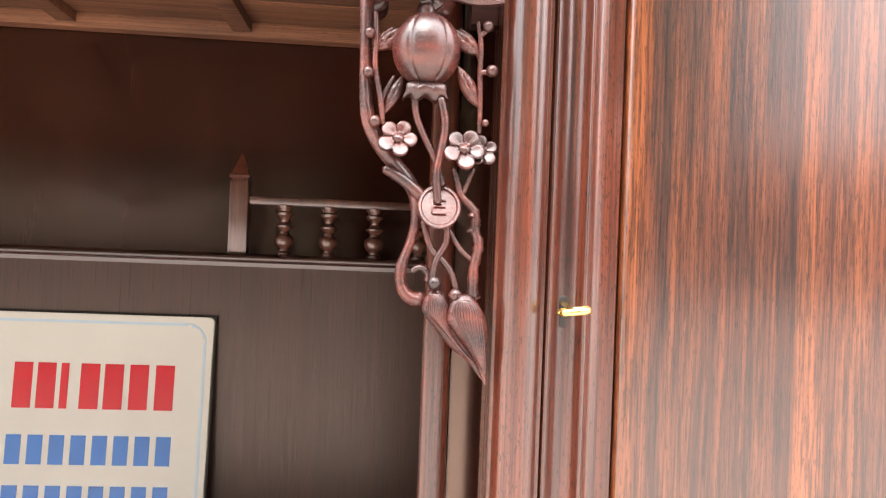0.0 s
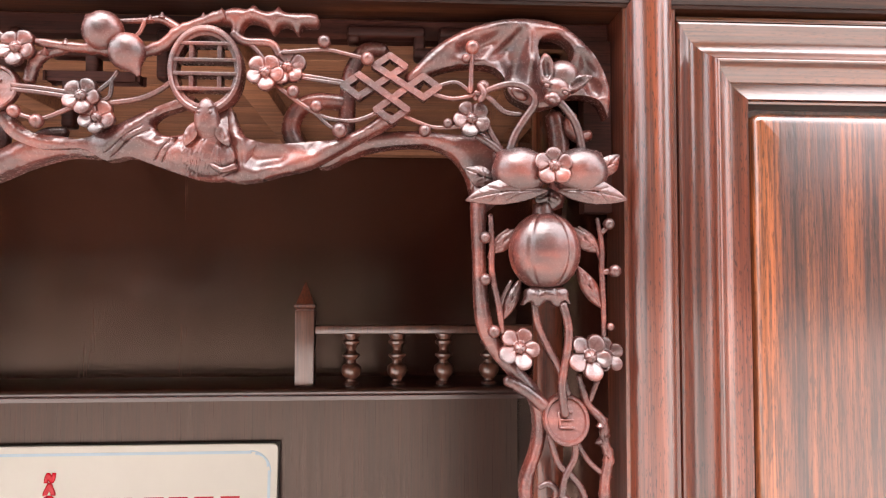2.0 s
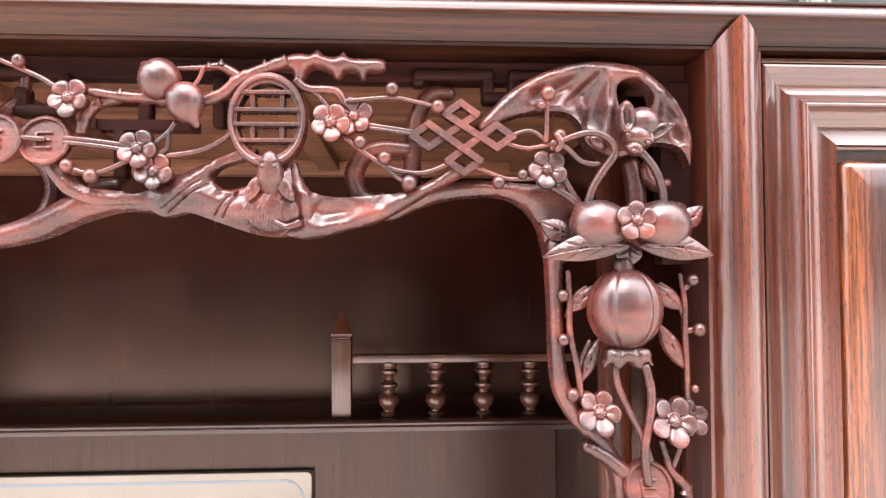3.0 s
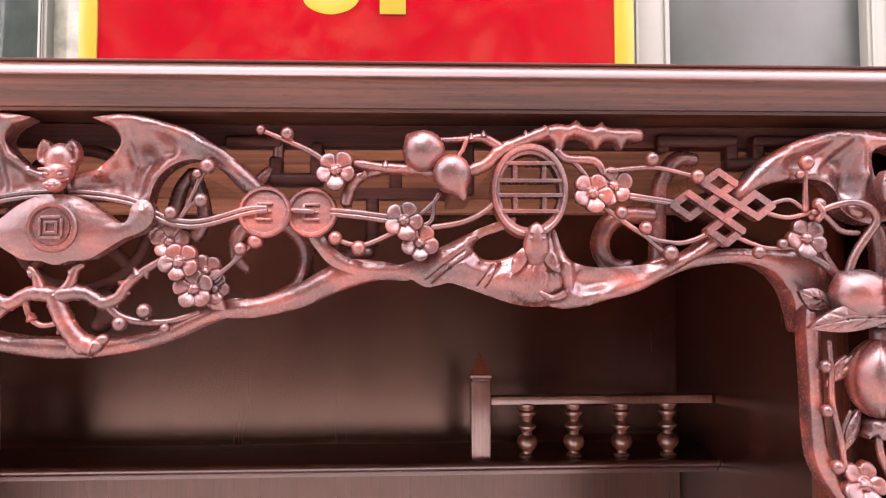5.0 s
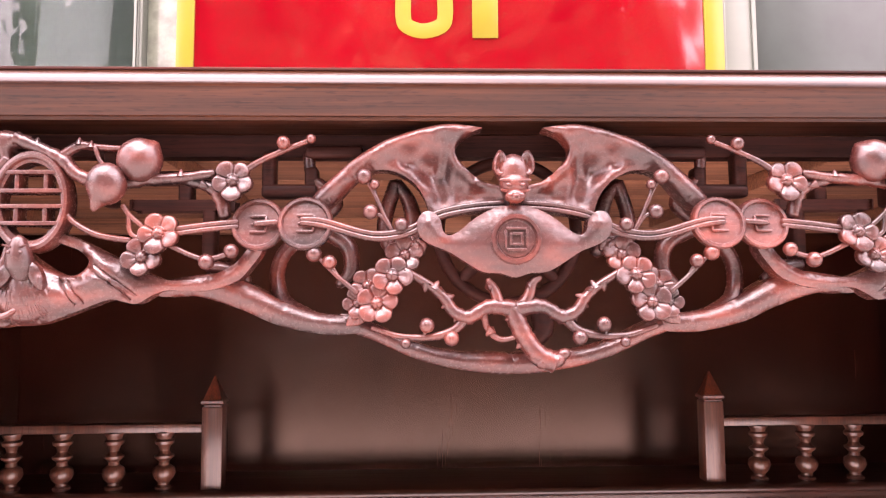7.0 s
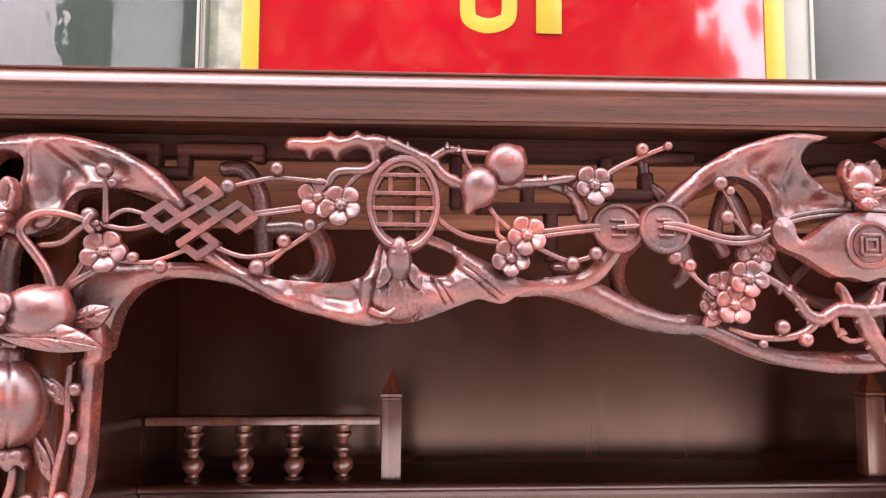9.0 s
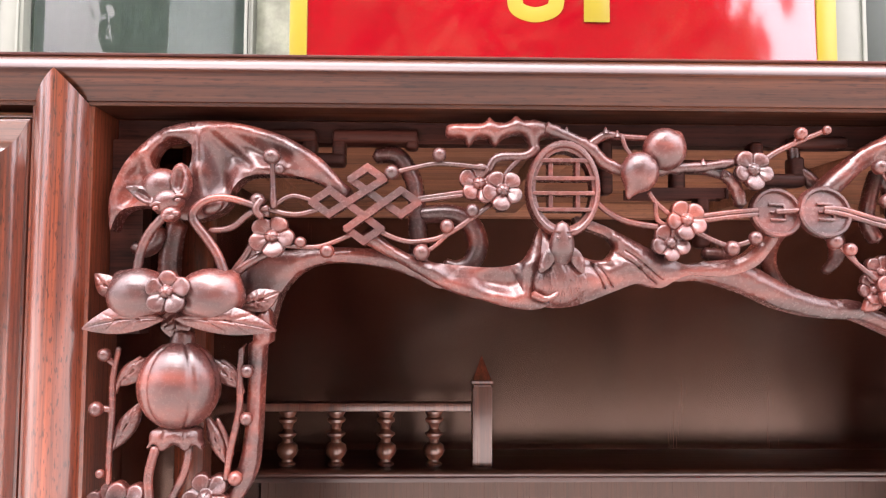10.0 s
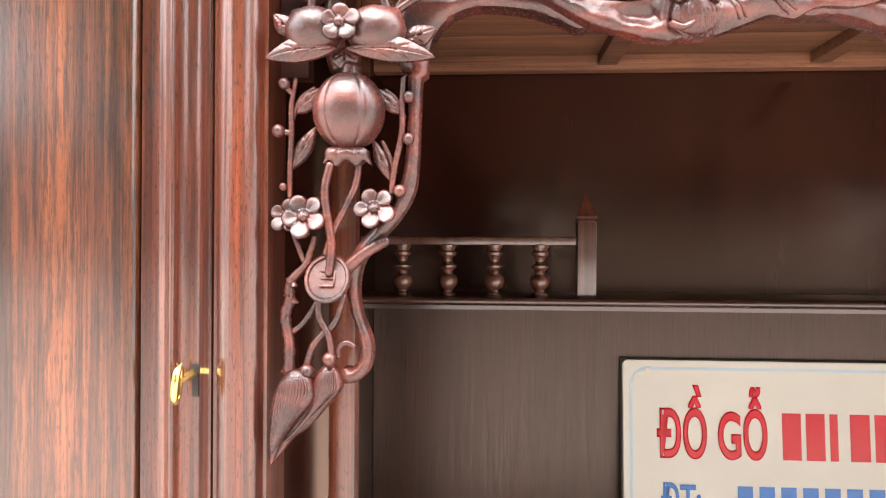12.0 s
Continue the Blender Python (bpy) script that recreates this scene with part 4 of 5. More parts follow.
def apron_middle():
    bm = bmesh.new()
    tube(bm, [(46 * math.cos(a), 1113 + 47 * math.sin(a)) for a in np.linspace(0, 2 * math.pi, 33)], 4.2, 28, 1.3, 8, 2)
    carved("fret_ring", bm, "recessed ring", None, FRET)
    for a0 in (-135, -45):
        a = radians(a0)
        bm = bmesh.new()
        tube(bm, ((14 * math.cos(a), 1113 + 14 * math.sin(a)), (44 * math.cos(a), 1113 + 45 * math.sin(a))), 4, 28, 1.3, 8, 3)
        carved("fret_bar", bm, "", None, FRET)
    bm = bmesh.new()
    tube(bm, ((14, 1064), (20, 1058), (21, 1048), (14, 1040)), (4, 7, 7, 5), 20, 1.0, 10, 4)
    carved("fret_scroll", bm, "", None, FRET)
    middle_bat()
    chime_plate()
    bm = bmesh.new()  # rooted plum trunk, the same on neither side
    tube(bm, ((24, 1029), (15, 1033), (7, 1042), (2, 1052), (-2, 1062)), (7, 6.2, 6, 6, 5.6), -4, 1.1, 10, 5, 1, 0.1)
    tube(bm, ((12, 1038), (10, 1033), (16, 1029), (26, 1030)), (2, 3, 3.6, 3.6), -6, 1, 8, 4)
    tube(bm, ((1, 1060), (8, 1069), (11, 1078), (16, 1081)), (5, 3.8, 3, 1.8), -5, 1, 8, 4)
    tube(bm, ((-10, 1064), (-13, 1074), (-17, 1080)), (4.4, 3, 1.6), -5, 1, 8, 4)
    tube(bm, ((-20, 1061), (-17, 1049), (-9, 1043), (2, 1045)), (2.6, 2, 1.9, 1.6), -4, 1, 7, 5)
    thorns(bm, ((6, 1048, 20), (-3, 1056, 200), (3, 1040, 220), (9, 1044, 40), (10, 1076, 20), (-15, 1076, 20), (-16, 1048, 230)), 1, -5, 2.8)
    for x, z, r in ((24, 1030, 5.5), (17, 1029, 4.6), (29, 1034, 4.0), (12, 1034, 4.2)):
        ball(bm, x, z, -6, r * 1.2, r * 0.9, r, 14, 9, 20)
    carved("plum_trunk", bm, "knotty carved plum trunk")
    for side in (1, -1):
        bm = bmesh.new()
        tube(bm, ((1, 1062), (13, 1063.5), (20, 1062), (29, 1057), (38, 1060.5), (43, 1068), (52, 1076), (68, 1086)), (5.4, 4.8, 4.2, 4.4, 4, 3.4, 2.8, 2.2), -5, 1, 9, 5, side, 0.15)
        tube(bm, ((31, 1056), (38, 1049), (52, 1045), (71, 1045.5), (88, 1051)), (3.8, 3, 2.4, 2, 1.8), -4, 1, 7, 5, side)
        tube(bm, ((93, 1144), (87, 1134), (80, 1118), (74, 1108)), (1.2, 1.4, 1.6, 1.8), -5, 1, 7, 4, side)
        tube(bm, ((87, 1139), (86, 1131)), 1.1, -5, 1, 6, 3, side)
        tube(bm, ((89, 1122), (82, 1119), (76, 1111)), (1.2, 1.4, 1.6), -5, 1, 7, 4, side)
        tube(bm, ((123, 1096), (110, 1083), (97, 1072)), (1.2, 1.5, 1.8), -5, 1, 7, 4, side)
        tube(bm, ((114, 1091), (108, 1081)), 1.1, -5, 1, 6, 3, side)
        tube(bm, ((54.5, 1052), (56, 1046.5)), 1.3, -5, 1, 6, 3, side)
        tube(bm, ((39.5, 1044), (42, 1048.5)), 1.3, -5, 1, 6, 3, side)
        tube(bm, ((67.5, 1041), (69, 1046)), 1.1, -5, 1, 6, 3, side)
        thorns(bm, ((10, 1065, 95), (17, 1064, 80), (22, 1059, 250), (27, 1056, 270), (33, 1058, 80), (36, 1057, 300), (42, 1064, 340), (41, 1069, 160), (47, 1072, 290), (49, 1076, 120), (55, 1076, 280)), side, -5, 2.9)
        carved("twig", bm, "thorny carved twig")
        bm = bmesh.new()
        for o in (-1.6, 1.6):
            tube(bm, ((6, 1126.5 + o, -3), (26, 1125 + o, -3), (47, 1120.5 + o, -3), (66, 1110 + o, -5), (88, 1107 + o, -7), (118, 1115 + o, -7), (131, 1116 + o * 0.6, -9)), 1.7, -8, 0.9, 8, 6, side)
        tube(bm, ((146, 1116, -5), (160, 1115, -5)), 1.8, -5, 1, 8, 4, side)
        carved_each("ribbon", bm, "carved ribbon strand")
        coin(129, 1115, -5, 17, side, apron)
        coin(158.5, 1115, -1.5, 16.6, side, apron)
        for x, z, y, r, turn in ((68, 1096, -1, 12, 50), (63, 1104, 1, 10, 20), (91, 1077, -1, 11, 10), (75.5, 1083, -6, 13.2, 80), (85, 1066, -6, 13, 60), (97, 1066, -2, 9.5, 30)):
            blossom(x, z, y, r, side, apron, turn)
        bm = bmesh.new()
        leaf(bm, 90, 1063, 104, 1052, 5, -3, side)
        leaf(bm, 62, 1106, 55, 1098, 5, -1, side)
        carved_each("leaf", bm)
        for x, z, r in ((93, 1144, 5), (86.5, 1139, 3.2), (89, 1122, 4.8), (70, 1114, 4.5), (123.5, 1096, 5), (114, 1091, 4.5), (39.5, 1044, 4.8), (54.5, 1052, 4.8), (67.5, 1041, 3.2)):
            berry(x, z, -6, r, side, apron)


def longevity_medallion(side):
    bm = bmesh.new()
    X, Z = 300, 1129
    seg = 40
    hoops = [[bm.verts.new((side * (X + 25.6 * f * math.cos(2 * math.pi * k / seg)) / 1000, y / 1000, (Z + 31.4 * f * math.sin(2 * math.pi * k / seg)) / 1000)) for k in range(seg)]
             for f, y in ((0.76, 6), (1.0, 6), (1.0, -4.5), (0.97, -6.5), (0.9, -7), (0.86, -6.4), (0.83, -4.6), (0.77, -4.2))]
    for a, b in zip(hoops, hoops[1:] + hoops[:1]):
        for k in range(seg):
            bm.faces.new((a[k], a[(k + 1) % seg], b[(k + 1) % seg], b[k]))
    carved("longevity_medallion", bm, "oval pierced longevity medallion", None, None, 35)
    bm = bmesh.new()
    for z, w in ((1147, 18.5), (1135.5, 21.5), (1126, 21.5), (1115.5, 19)):
        e0, e1 = sorted((side * (X - w), side * (X + w)))
        box(bm, e0 / 1000, e1 / 1000, -0.006, 0.006, (z - 1.2) / 1000, (z + 1.2) / 1000, 0.0004)
    for x in (X - 9.5, X + 9.5):
        for z0, z1 in ((1136, 1147), (1116, 1125)):
            e0, e1 = sorted((side * (x - 1.5), side * (x + 1.5)))
            box(bm, e0 / 1000, e1 / 1000, -0.005, 0.006, z0 / 1000, z1 / 1000, 0.0004)
    carved_each("lattice_bar", bm, "", None, None, 35)


def fruit(name, x, z, y, rx, rz, side, tip, parent, label, crease=True):
    """A peach: round body drawn to a curled tip, with a cleft."""
    bm = bmesh.new()
    made = ball(bm, 0, 0, 0, rx, rz, rx * 0.8, 24, 16)
    t = Vector((tip[0], 0, tip[1])).normalized()
    reach = math.hypot(*tip)
    for v in made:
        p = v.co * 1000
        d = max(0, p.normalized().dot(t))
        p += t * (reach * d ** 28)
        if crease:
            s = Vector((t.z, 0, -t.x))
            p.y += 1.3 * math.exp(-((p.dot(s) - 0.25 * rx) / (0.09 * rx)) ** 2) if p.y < 0 else 0
        v.co = (side * (x + p.x) / 1000, (y + p.y) / 1000, (z + p.z) / 1000)
    carved(name, bm, label, parent)


def side_bat(side):
    """The bat below the medallion, head forward, wings swept to both sides."""
    bm = bmesh.new()
    rng = random.Random(7)
    fur = []
    for k in range(60):
        x, z = rng.uniform(284, 312), rng.uniform(1060, 1082)
        fur.append((x, z, x - rng.uniform(0, 2), z - rng.uniform(3, 6), -0.35, 0.5))
    relief(bm, ((156, 1100), (160, 1106), (172, 1092), (184, 1085), (200, 1081), (215, 1081), (231, 1087), (249, 1096), (267, 1104.5), (282, 1110), (291, 1112), (290, 1107), (280, 1103), (269, 1099), (263, 1092), (269, 1085), (278, 1084), (288, 1087), (300, 1094), (312, 1102), (318, 1098),
                (326, 1062), (313, 1054), (296, 1054), (281, 1058), (264, 1064), (249, 1069), (240, 1067.5), (232, 1066.5), (222, 1072), (213, 1074.5), (191, 1074), (172, 1080), (162, 1090)),
           1, 8, 16, 12, 1.5, [(262, 1088, 248, 1079, -1.8, 0.9), (248, 1079, 236, 1069, -1.8, 0.9), (257, 1090, 244, 1081, -1.6, 0.8), (244, 1081, 233, 1072, -1.6, 0.8), (281, 1082, 271, 1066, -1.6, 0.8), (276, 1081, 266, 1068, -1.4, 0.8), (262, 1092, 268, 1083, 1.8, 1.2), (268, 1083, 279, 1082, 1.8, 1.2), (279, 1082, 292, 1088, 1.8, 1.2), (304, 1076, 302, 1064, 3, 12), (317, 1080, 317, 1064, -7, 3.6), (262, 1098, 246, 1090, 2.5, 3), (254, 1074, 268, 1070, -2.5, 5), (222, 1078, 240, 1076, -2.5, 5)] + fur, side, 7, (0, 0), (), 6)
    relief(bm, ((316, 1104), (321, 1093), (328, 1083), (344, 1079), (367, 1080), (389, 1083), (409, 1092), (424, 1103), (432, 1097), (423, 1091), (403, 1080), (374, 1064), (352, 1058), (338, 1054), (322, 1052), (312, 1055), (319, 1060), (321, 1066), (314, 1082)),
           -1, 3, 5, 14, 1.3, ((321, 1100, 324, 1082, 3.5, 3), (324, 1082, 327, 1064, 4, 3), (316, 1057, 345, 1061, 1.5, 3), (345, 1061, 374, 1069, 1.5, 3.4), (374, 1070, 402, 1083, 1.8, 4), (402, 1083, 426, 1099, 2, 4),
                              (334, 1069, 348, 1069, -6.5, 7), (352, 1070, 374, 1075, -3, 5), (328, 1064, 335, 1080, -1.6, 1.2), (340, 1061, 370, 1075, 2.2, 2.1)), side, 7, (0, 0), (), 8)
    tube(bm, ((322, 1062, -6), (314, 1059, -8), (307, 1062, -8), (305, 1065, -6)), (2.6, 2.2, 1.8, 1.2), -7, 1, 8, 4, side)
    tube(bm, ((303, 1080, -4), (303, 1088, -8), (303, 1095, -9.5), (303, 1101, -10.5), (303, 1106, -11)), (5, 9, 8.6, 6.4, 3.6), -8, 0.85, 16, 5, side)
    for dx, turn in ((-10.5, -28), (9.5, 32)):
        x = 303 + dx
        relief(bm, [(x + u * math.cos(radians(turn)) - w * math.sin(radians(turn)), 1084 + u * math.sin(radians(turn)) + w * math.cos(radians(turn))) for u, w in ((0, 9), (3.6, 4), (4, -2), (2, -8), (0, -10), (-2.4, -7), (-4, -2), (-3.4, 4))],
               -10, 2.6, 1.8, 5, 1.1, ((x, 1087, x, 1080, -2.6, 2.1),), side)
        ball(bm, 303 + dx * 0.4, 1097, -16, 1.5, 1.2, 1.2, 8, 6, 0, side)
        tube(bm, ((303 + dx * 0.25, 1100), (303 + dx * 0.8, 1101.5)), (0.8, 0.5), -15.5, 1, 6, 3, side)
    ball(bm, 303, 1070, -1, 19, 15, 8, 22, 14, 0, side)
    for k in range(70):  # combed fur on the round back
        u, w = rng.uniform(-0.75, 0.75), rng.uniform(-0.7, 0.45)
        if u * u + w * w < 0.72:
            line = []
            for q in (0, 0.16, 0.32):
                b, c = u + q * u * 0.5, w - q
                line.append((303 + 19 * b, 1070 + 15 * c, -0.8 - 8 * math.sqrt(max(0.02, 1 - b * b - c * c))))
            tube(bm, line, (0.3, 0.6, 0.25), 0, 1, 5, 2, side)
    carved("bat_ornament", bm, "carved bat with sweeping wings", None, None, 45)


def endless_knot(side):
    """Four linked lozenges woven from flat bars."""
    bm = bmesh.new()

    def bar(a, b, y, w=2.35, dep=3.2):
        a, b = np.array(a, float), np.array(b, float)
        d = (b - a) / np.linalg.norm(b - a)
        q = np.array((-d[1], d[0])) * w
        a, b = a - d * w * 0.6, b + d * w * 0.6
        low = [bm.verts.new((side * p[0] / 1000, (y - dep) / 1000, p[1] / 1000)) for p in (a + q, b + q, b - q, a - q)]
        up = [bm.verts.new((side * p[0] / 1000, (y + 5) / 1000, p[1] / 1000)) for p in (a + q, b + q, b - q, a - q)]
        bm.faces.new(low), bm.faces.new(up)
        for k in range(4):
            bm.faces.new((low[k], low[(k + 1) % 4], up[(k + 1) % 4], up[k]))
    T, L, R, B = (426.5, 1134.5), (405, 1119.5), (450, 1119.5), (428, 1102.5)
    hw, hh = 10.6, 7.8
    # two long bars each way, woven, and eight short ones that close the lozenges
    Lt, Ll, Lb = (L[0], L[1] + hh), (L[0] - hw, L[1]), (L[0], L[1] - hh)
    Tt, Tl, Tr = (T[0], T[1] + hh), (T[0] - hw, T[1]), (T[0] + hw, T[1])
    Rt, Rr, Rb = (R[0], R[1] + hh), (R[0] + hw, R[1]), (R[0], R[1] - hh)
    Bl, Bb, Br = (B[0] - hw, B[1]), (B[0], B[1] - hh), (B[0] + hw, B[1])
    bar(Lt, Br, -4.0), bar(Tl, Rb, -3.2), bar(Lb, Tr, -2.0), bar(Bl, Rt, -2.6)
    for k, (a, b) in enumerate(((Ll, Lt), (Ll, Lb), (Tl, Tt), (Tt, Tr), (Rt, Rr), (Rr, Rb), (Bl, Bb), (Bb, Br))):
        bar(a, b, -2.9 if k % 2 else -2.4)
    for v in bm.verts:  # the knot leans back a little
        v.co.y += 0.16 * (v.co.z - 1.119)
    carved_each("knot_bar", bm, "flat bar of the carved endless knot", None, None, 20)


def corner_bat(side):
    bm = bmesh.new()
    relief(bm, ((437, 1128), (443, 1134), (456, 1148), (472, 1159), (489, 1166.5), (510, 1171.5), (529, 1172), (549, 1168), (562, 1159), (574, 1146), (582, 1130), (584.5, 1117), (583, 1101), (583, 1101), (579, 1111), (572, 1116), (557, 1117), (545, 1111), (534, 1108), (523, 1110),
                (512, 1117), (508, 1129), (501, 1136), (489, 1138), (471, 1137), (455, 1131), (445, 1120)),
           2, 1.9, 3.6, 16, 1.2, ((442, 1130, 470, 1153, 2.2, 5), (470, 1154, 490, 1162, 2.2, 4.5), (490, 1162, 516, 1167.5, 2, 4), (516, 1167.5, 546, 1163, 2, 4), (546, 1163, 564, 1150, 1.8, 4), (564, 1150, 578, 1126, 1.6, 4), (579, 1126, 582, 1106, 1.2, 3),
                                  (527, 1160, 527, 1140, 4, 3.4), (527, 1140, 525, 1124, 3, 3.4), (533, 1163, 548, 1164, 1.5, 3), (561, 1150, 562, 1138, 1.5, 3), (512, 1150, 516, 1130, -8, 9), (500, 1153, 484, 1147, -5, 8), (568, 1138, 574, 1122, -6, 7),
                                  (521, 1163, 498, 1142, -3.0, 2.0), (518, 1165, 494, 1145, 2.0, 2.0), (524, 1158, 512, 1126, -2.7, 2.0), (510, 1165, 486, 1148, -2.1, 2.0), (476, 1141, 496, 1141, 2.5, 2.4), (508, 1132, 512, 1120, 2.5, 2.4),
                                  (563, 1146, 574, 1134, -2.7, 2.0), (561, 1136, 577, 1124, -2.7, 2.0), (560, 1130, 576, 1118, -2.1, 2.0)), side, 5, (0, 0), ((533, 1156), (543, 1160), (553, 1156), (558, 1147), (554, 1139), (541, 1137), (534, 1141)), 5)
    ball(bm, 548, 1128, -4, 12.5, 12, 12, 22, 14, 0, side)
    ball(bm, 543, 1118, -9, 10, 8.5, 9.5, 18, 12, -20, side)
    ball(bm, 539.5, 1110, -14, 6.2, 5, 6, 16, 10, -20, side)
    ball(bm, 538, 1107.8, -18.6, 2.4, 1.6, 1.4, 12, 8, -15, side)
    for sx in (-3.2, 3.2):
        ball(bm, 538.6 + sx, 1109.2 - 0.3 * sx, -17.4, 2.6, 2.3, 2.4, 10, 7, 0, side)
    relief(bm, ((531, 1122), (529.5, 1131), (533, 1141.5), (538, 1140), (541, 1132), (539, 1124), (535, 1120)), -14, 2.4, 1.6, 8, 1.0, ((534.6, 1135, 535.6, 1127, -4.4, 2.4),), side, 5, (0, 0), (), 1)
    relief(bm, ((549, 1116), (552, 1123), (558, 1127.5), (568, 1127.5), (563, 1121), (556, 1116.5)), -12, 2.4, 1.6, 8, 1.0, ((554, 1120.5, 562, 1125, -4.0, 2.2),), side, 5, (0, 0), (), 1)
    for x, z in ((534.5, 1118.5), (547.5, 1113.5)):
        ball(bm, x, z, -17.4, 2.2, 1.5, 1.5, 10, 7, -20, side)
        tube(bm, ((x - 3, z + 2.8), (x, z + 2.9), (x + 3.4, z + 1.2)), (0.9, 1.3, 0.8), -17.4, 1, 7, 3, side)
    ball(bm, 518, 1116, -4, 7, 4.5, 4, 14, 9, -35, side)
    carved("bat_ornament", bm, "carved bat with a curved wing", None, None, 45)


def apron_side(side):
    side_bat(side)
    longevity_medallion(side)
    endless_knot(side)
    corner_bat(side)
    fruit("peach", 231, 1154.5, -4, 14, 14, side, (-1.5, 1.5), apron, "carved round peach")
    fruit("peach", 249, 1139, -9, 12.5, 13, side, (3, -6), apron, "carved pointed peach")
    bm = bmesh.new()
    tube(bm, ((126, 1168), (143, 1161), (158, 1154), (170, 1146)), (1.6, 1.8, 2, 2.2), -3, 1, 7, 4, side)
    tube(bm, ((143, 1165), (147, 1159)), 1.3, -3, 1, 6, 3, side)
    tube(bm, ((186, 1147), (206, 1144), (226, 1143), (240, 1141)), (2.8, 3.4, 3.6, 4.2), -1, 1.2, 8, 5, side, 0.3)
    tube(bm, ((206, 1144), (190, 1139), (183, 1131), (180, 1120)), (3.4, 3.8, 4, 4), 2, 1.2, 8, 5, side, 0.2)
    tube(bm, ((255, 1140), (271, 1146), (281, 1155), (297, 1162.5), (312, 1168.5)), (3.4, 4.4, 4.4, 4, 4.2), -2, 1.1, 9, 6, side, 0.2)
    relief(bm, ((304, 1164), (308, 1170), (318, 1174), (327, 1173.5), (332, 1176.5), (337, 1172.5), (345, 1172.5), (349, 1175.5), (354, 1171.5), (373, 1171), (377, 1167), (375, 1162.5), (366, 1162), (362, 1157), (357, 1162), (350, 1162), (345, 1157), (340, 1162), (331, 1165), (325, 1162), (321, 1152), (316, 1152), (316, 1161), (310, 1163)),
           -1, 4.5, 4, 9, 1.6, (), side, 5, (0, 0), (), 2)
    tube(bm, ((238, 1162), (258, 1163), (270, 1164), (282, 1157)), (1.8, 2.2, 3, 3.6), -2, 1, 7, 5, side)
    tube(bm, ((259, 1163), (256, 1155), (251, 1149)), (1.6, 1.5, 1.5), -4, 1, 7, 4, side)
    tube(bm, ((318, 1156), (322, 1152), (328, 1150), (344, 1149), (350, 1140)), (3.6, 3.4, 3, 3, 2.6), -1, 1, 8, 5, side)
    tube(bm, ((328, 1150), (335, 1143), (341, 1135)), (2, 1.8, 1.6), -1, 1, 7, 4, side)
    thorns(bm, ((270, 1166, 90), (298, 1166, 95), (262, 1164, 90), (206, 1146, 90), (222, 1145, 80), (192, 1139, 200)), side, -3, 2.4)
    carved("branch", bm, "knotty carved peach branch")
    bm = bmesh.new()
    for o in (-1.5, 1.5):
        tube(bm, ((171, 1115 + o, -3), (190, 1113 + o, -4), (212, 1110 + o, -4)), 1.7, -4, 0.9, 7, 4, side)
        tube(bm, ((366, 1125.5 + o * 0.7), (394, 1121.5 + o * 0.6)), 1.4, -4, 0.9, 7, 4, side)
    tube(bm, ((172, 1099), (182, 1094.5), (194, 1094), (214, 1103)), 1.7, -4, 1, 7, 5, side)
    tube(bm, ((236, 1105), (256, 1108.5), (270, 1115), (277, 1121)), 2, -3, 1, 7, 5, side)
    tube(bm, ((228, 1113), (237, 1121), (241, 1127)), 1.6, -3, 1, 7, 4, side)
    tube(bm, ((237, 1121), (236, 1110), (230, 1106)), 1.6, -3, 1, 7, 4, side)
    tube(bm, ((352, 1142), (380, 1144.5), (396, 1142), (412, 1138)), 1.6, -4, 1, 7, 5, side)
    tube(bm, ((381, 1150), (379, 1144)), 1.2, -4, 1, 6, 3, side)
    tube(bm, ((348, 1119), (375, 1100), (393, 1095), (406, 1096), (420, 1102)), 1.7, -4, 1, 7, 5, side)
    tube(bm, ((375, 1100), (385, 1091), (392, 1088)), 1.4, -4, 1, 6, 4, side)
    tube(bm, ((436, 1099), (452, 1092.5), (462, 1091), (478, 1092)), 1.5, -4, 1, 7, 5, side)
    tube(bm, ((456, 1118), (465, 1122), (474, 1123), (484, 1116)), 1.5, -4, 1, 7, 5, side)
    tube(bm, ((456, 1115), (471, 1111.5), (488, 1115)), 1.7, -4, 1, 7, 5, side)
    tube(bm, ((484, 1146), (483.5, 1130), (483, 1116)), (1.6, 1.6, 2.4), -5, 1, 7, 4, side)
    carved_each("tendril", bm, "thin carved tendril")
    bm = bmesh.new()
    tube(bm, ((486, 1111, -5), (495, 1117, -8), (510, 1121, -11), (522, 1118, -11), (528, 1109, -10), (520, 1096, -8), (514, 1086, -7), (510, 1074, -6)), (1.8, 2.1, 2.3, 2.5, 2.8, 2.9, 2.9, 3.0), -8, 1, 9, 6, side)
    tube(bm, ((545, 1110, -9), (555, 1098, -8), (560, 1086, -7), (562, 1074, -6)), (2.8, 2.9, 2.9, 3.0), -8, 1, 9, 6, side)
    tube(bm, ((486, 1115, -8), (496, 1112, -6), (507, 1103, -4), (519, 1101, -5)), 2, -6, 1, 8, 5, side)
    tube(bm, ((489, 1121, -8), (492, 1114, -10), (489, 1109, -8)), 2.2, -8, 1, 8, 5, side)
    tube(bm, ((488, 1087), (498, 1081), (507, 1074)), (2.6, 3, 3.2), 2, 1, 8, 4, side)
    tube(bm, ((495, 1096), (500, 1086), (506, 1076)), (2, 2.2, 2.6), 2, 1, 8, 4, side)
    carved_each("cord", bm, "carved cord")
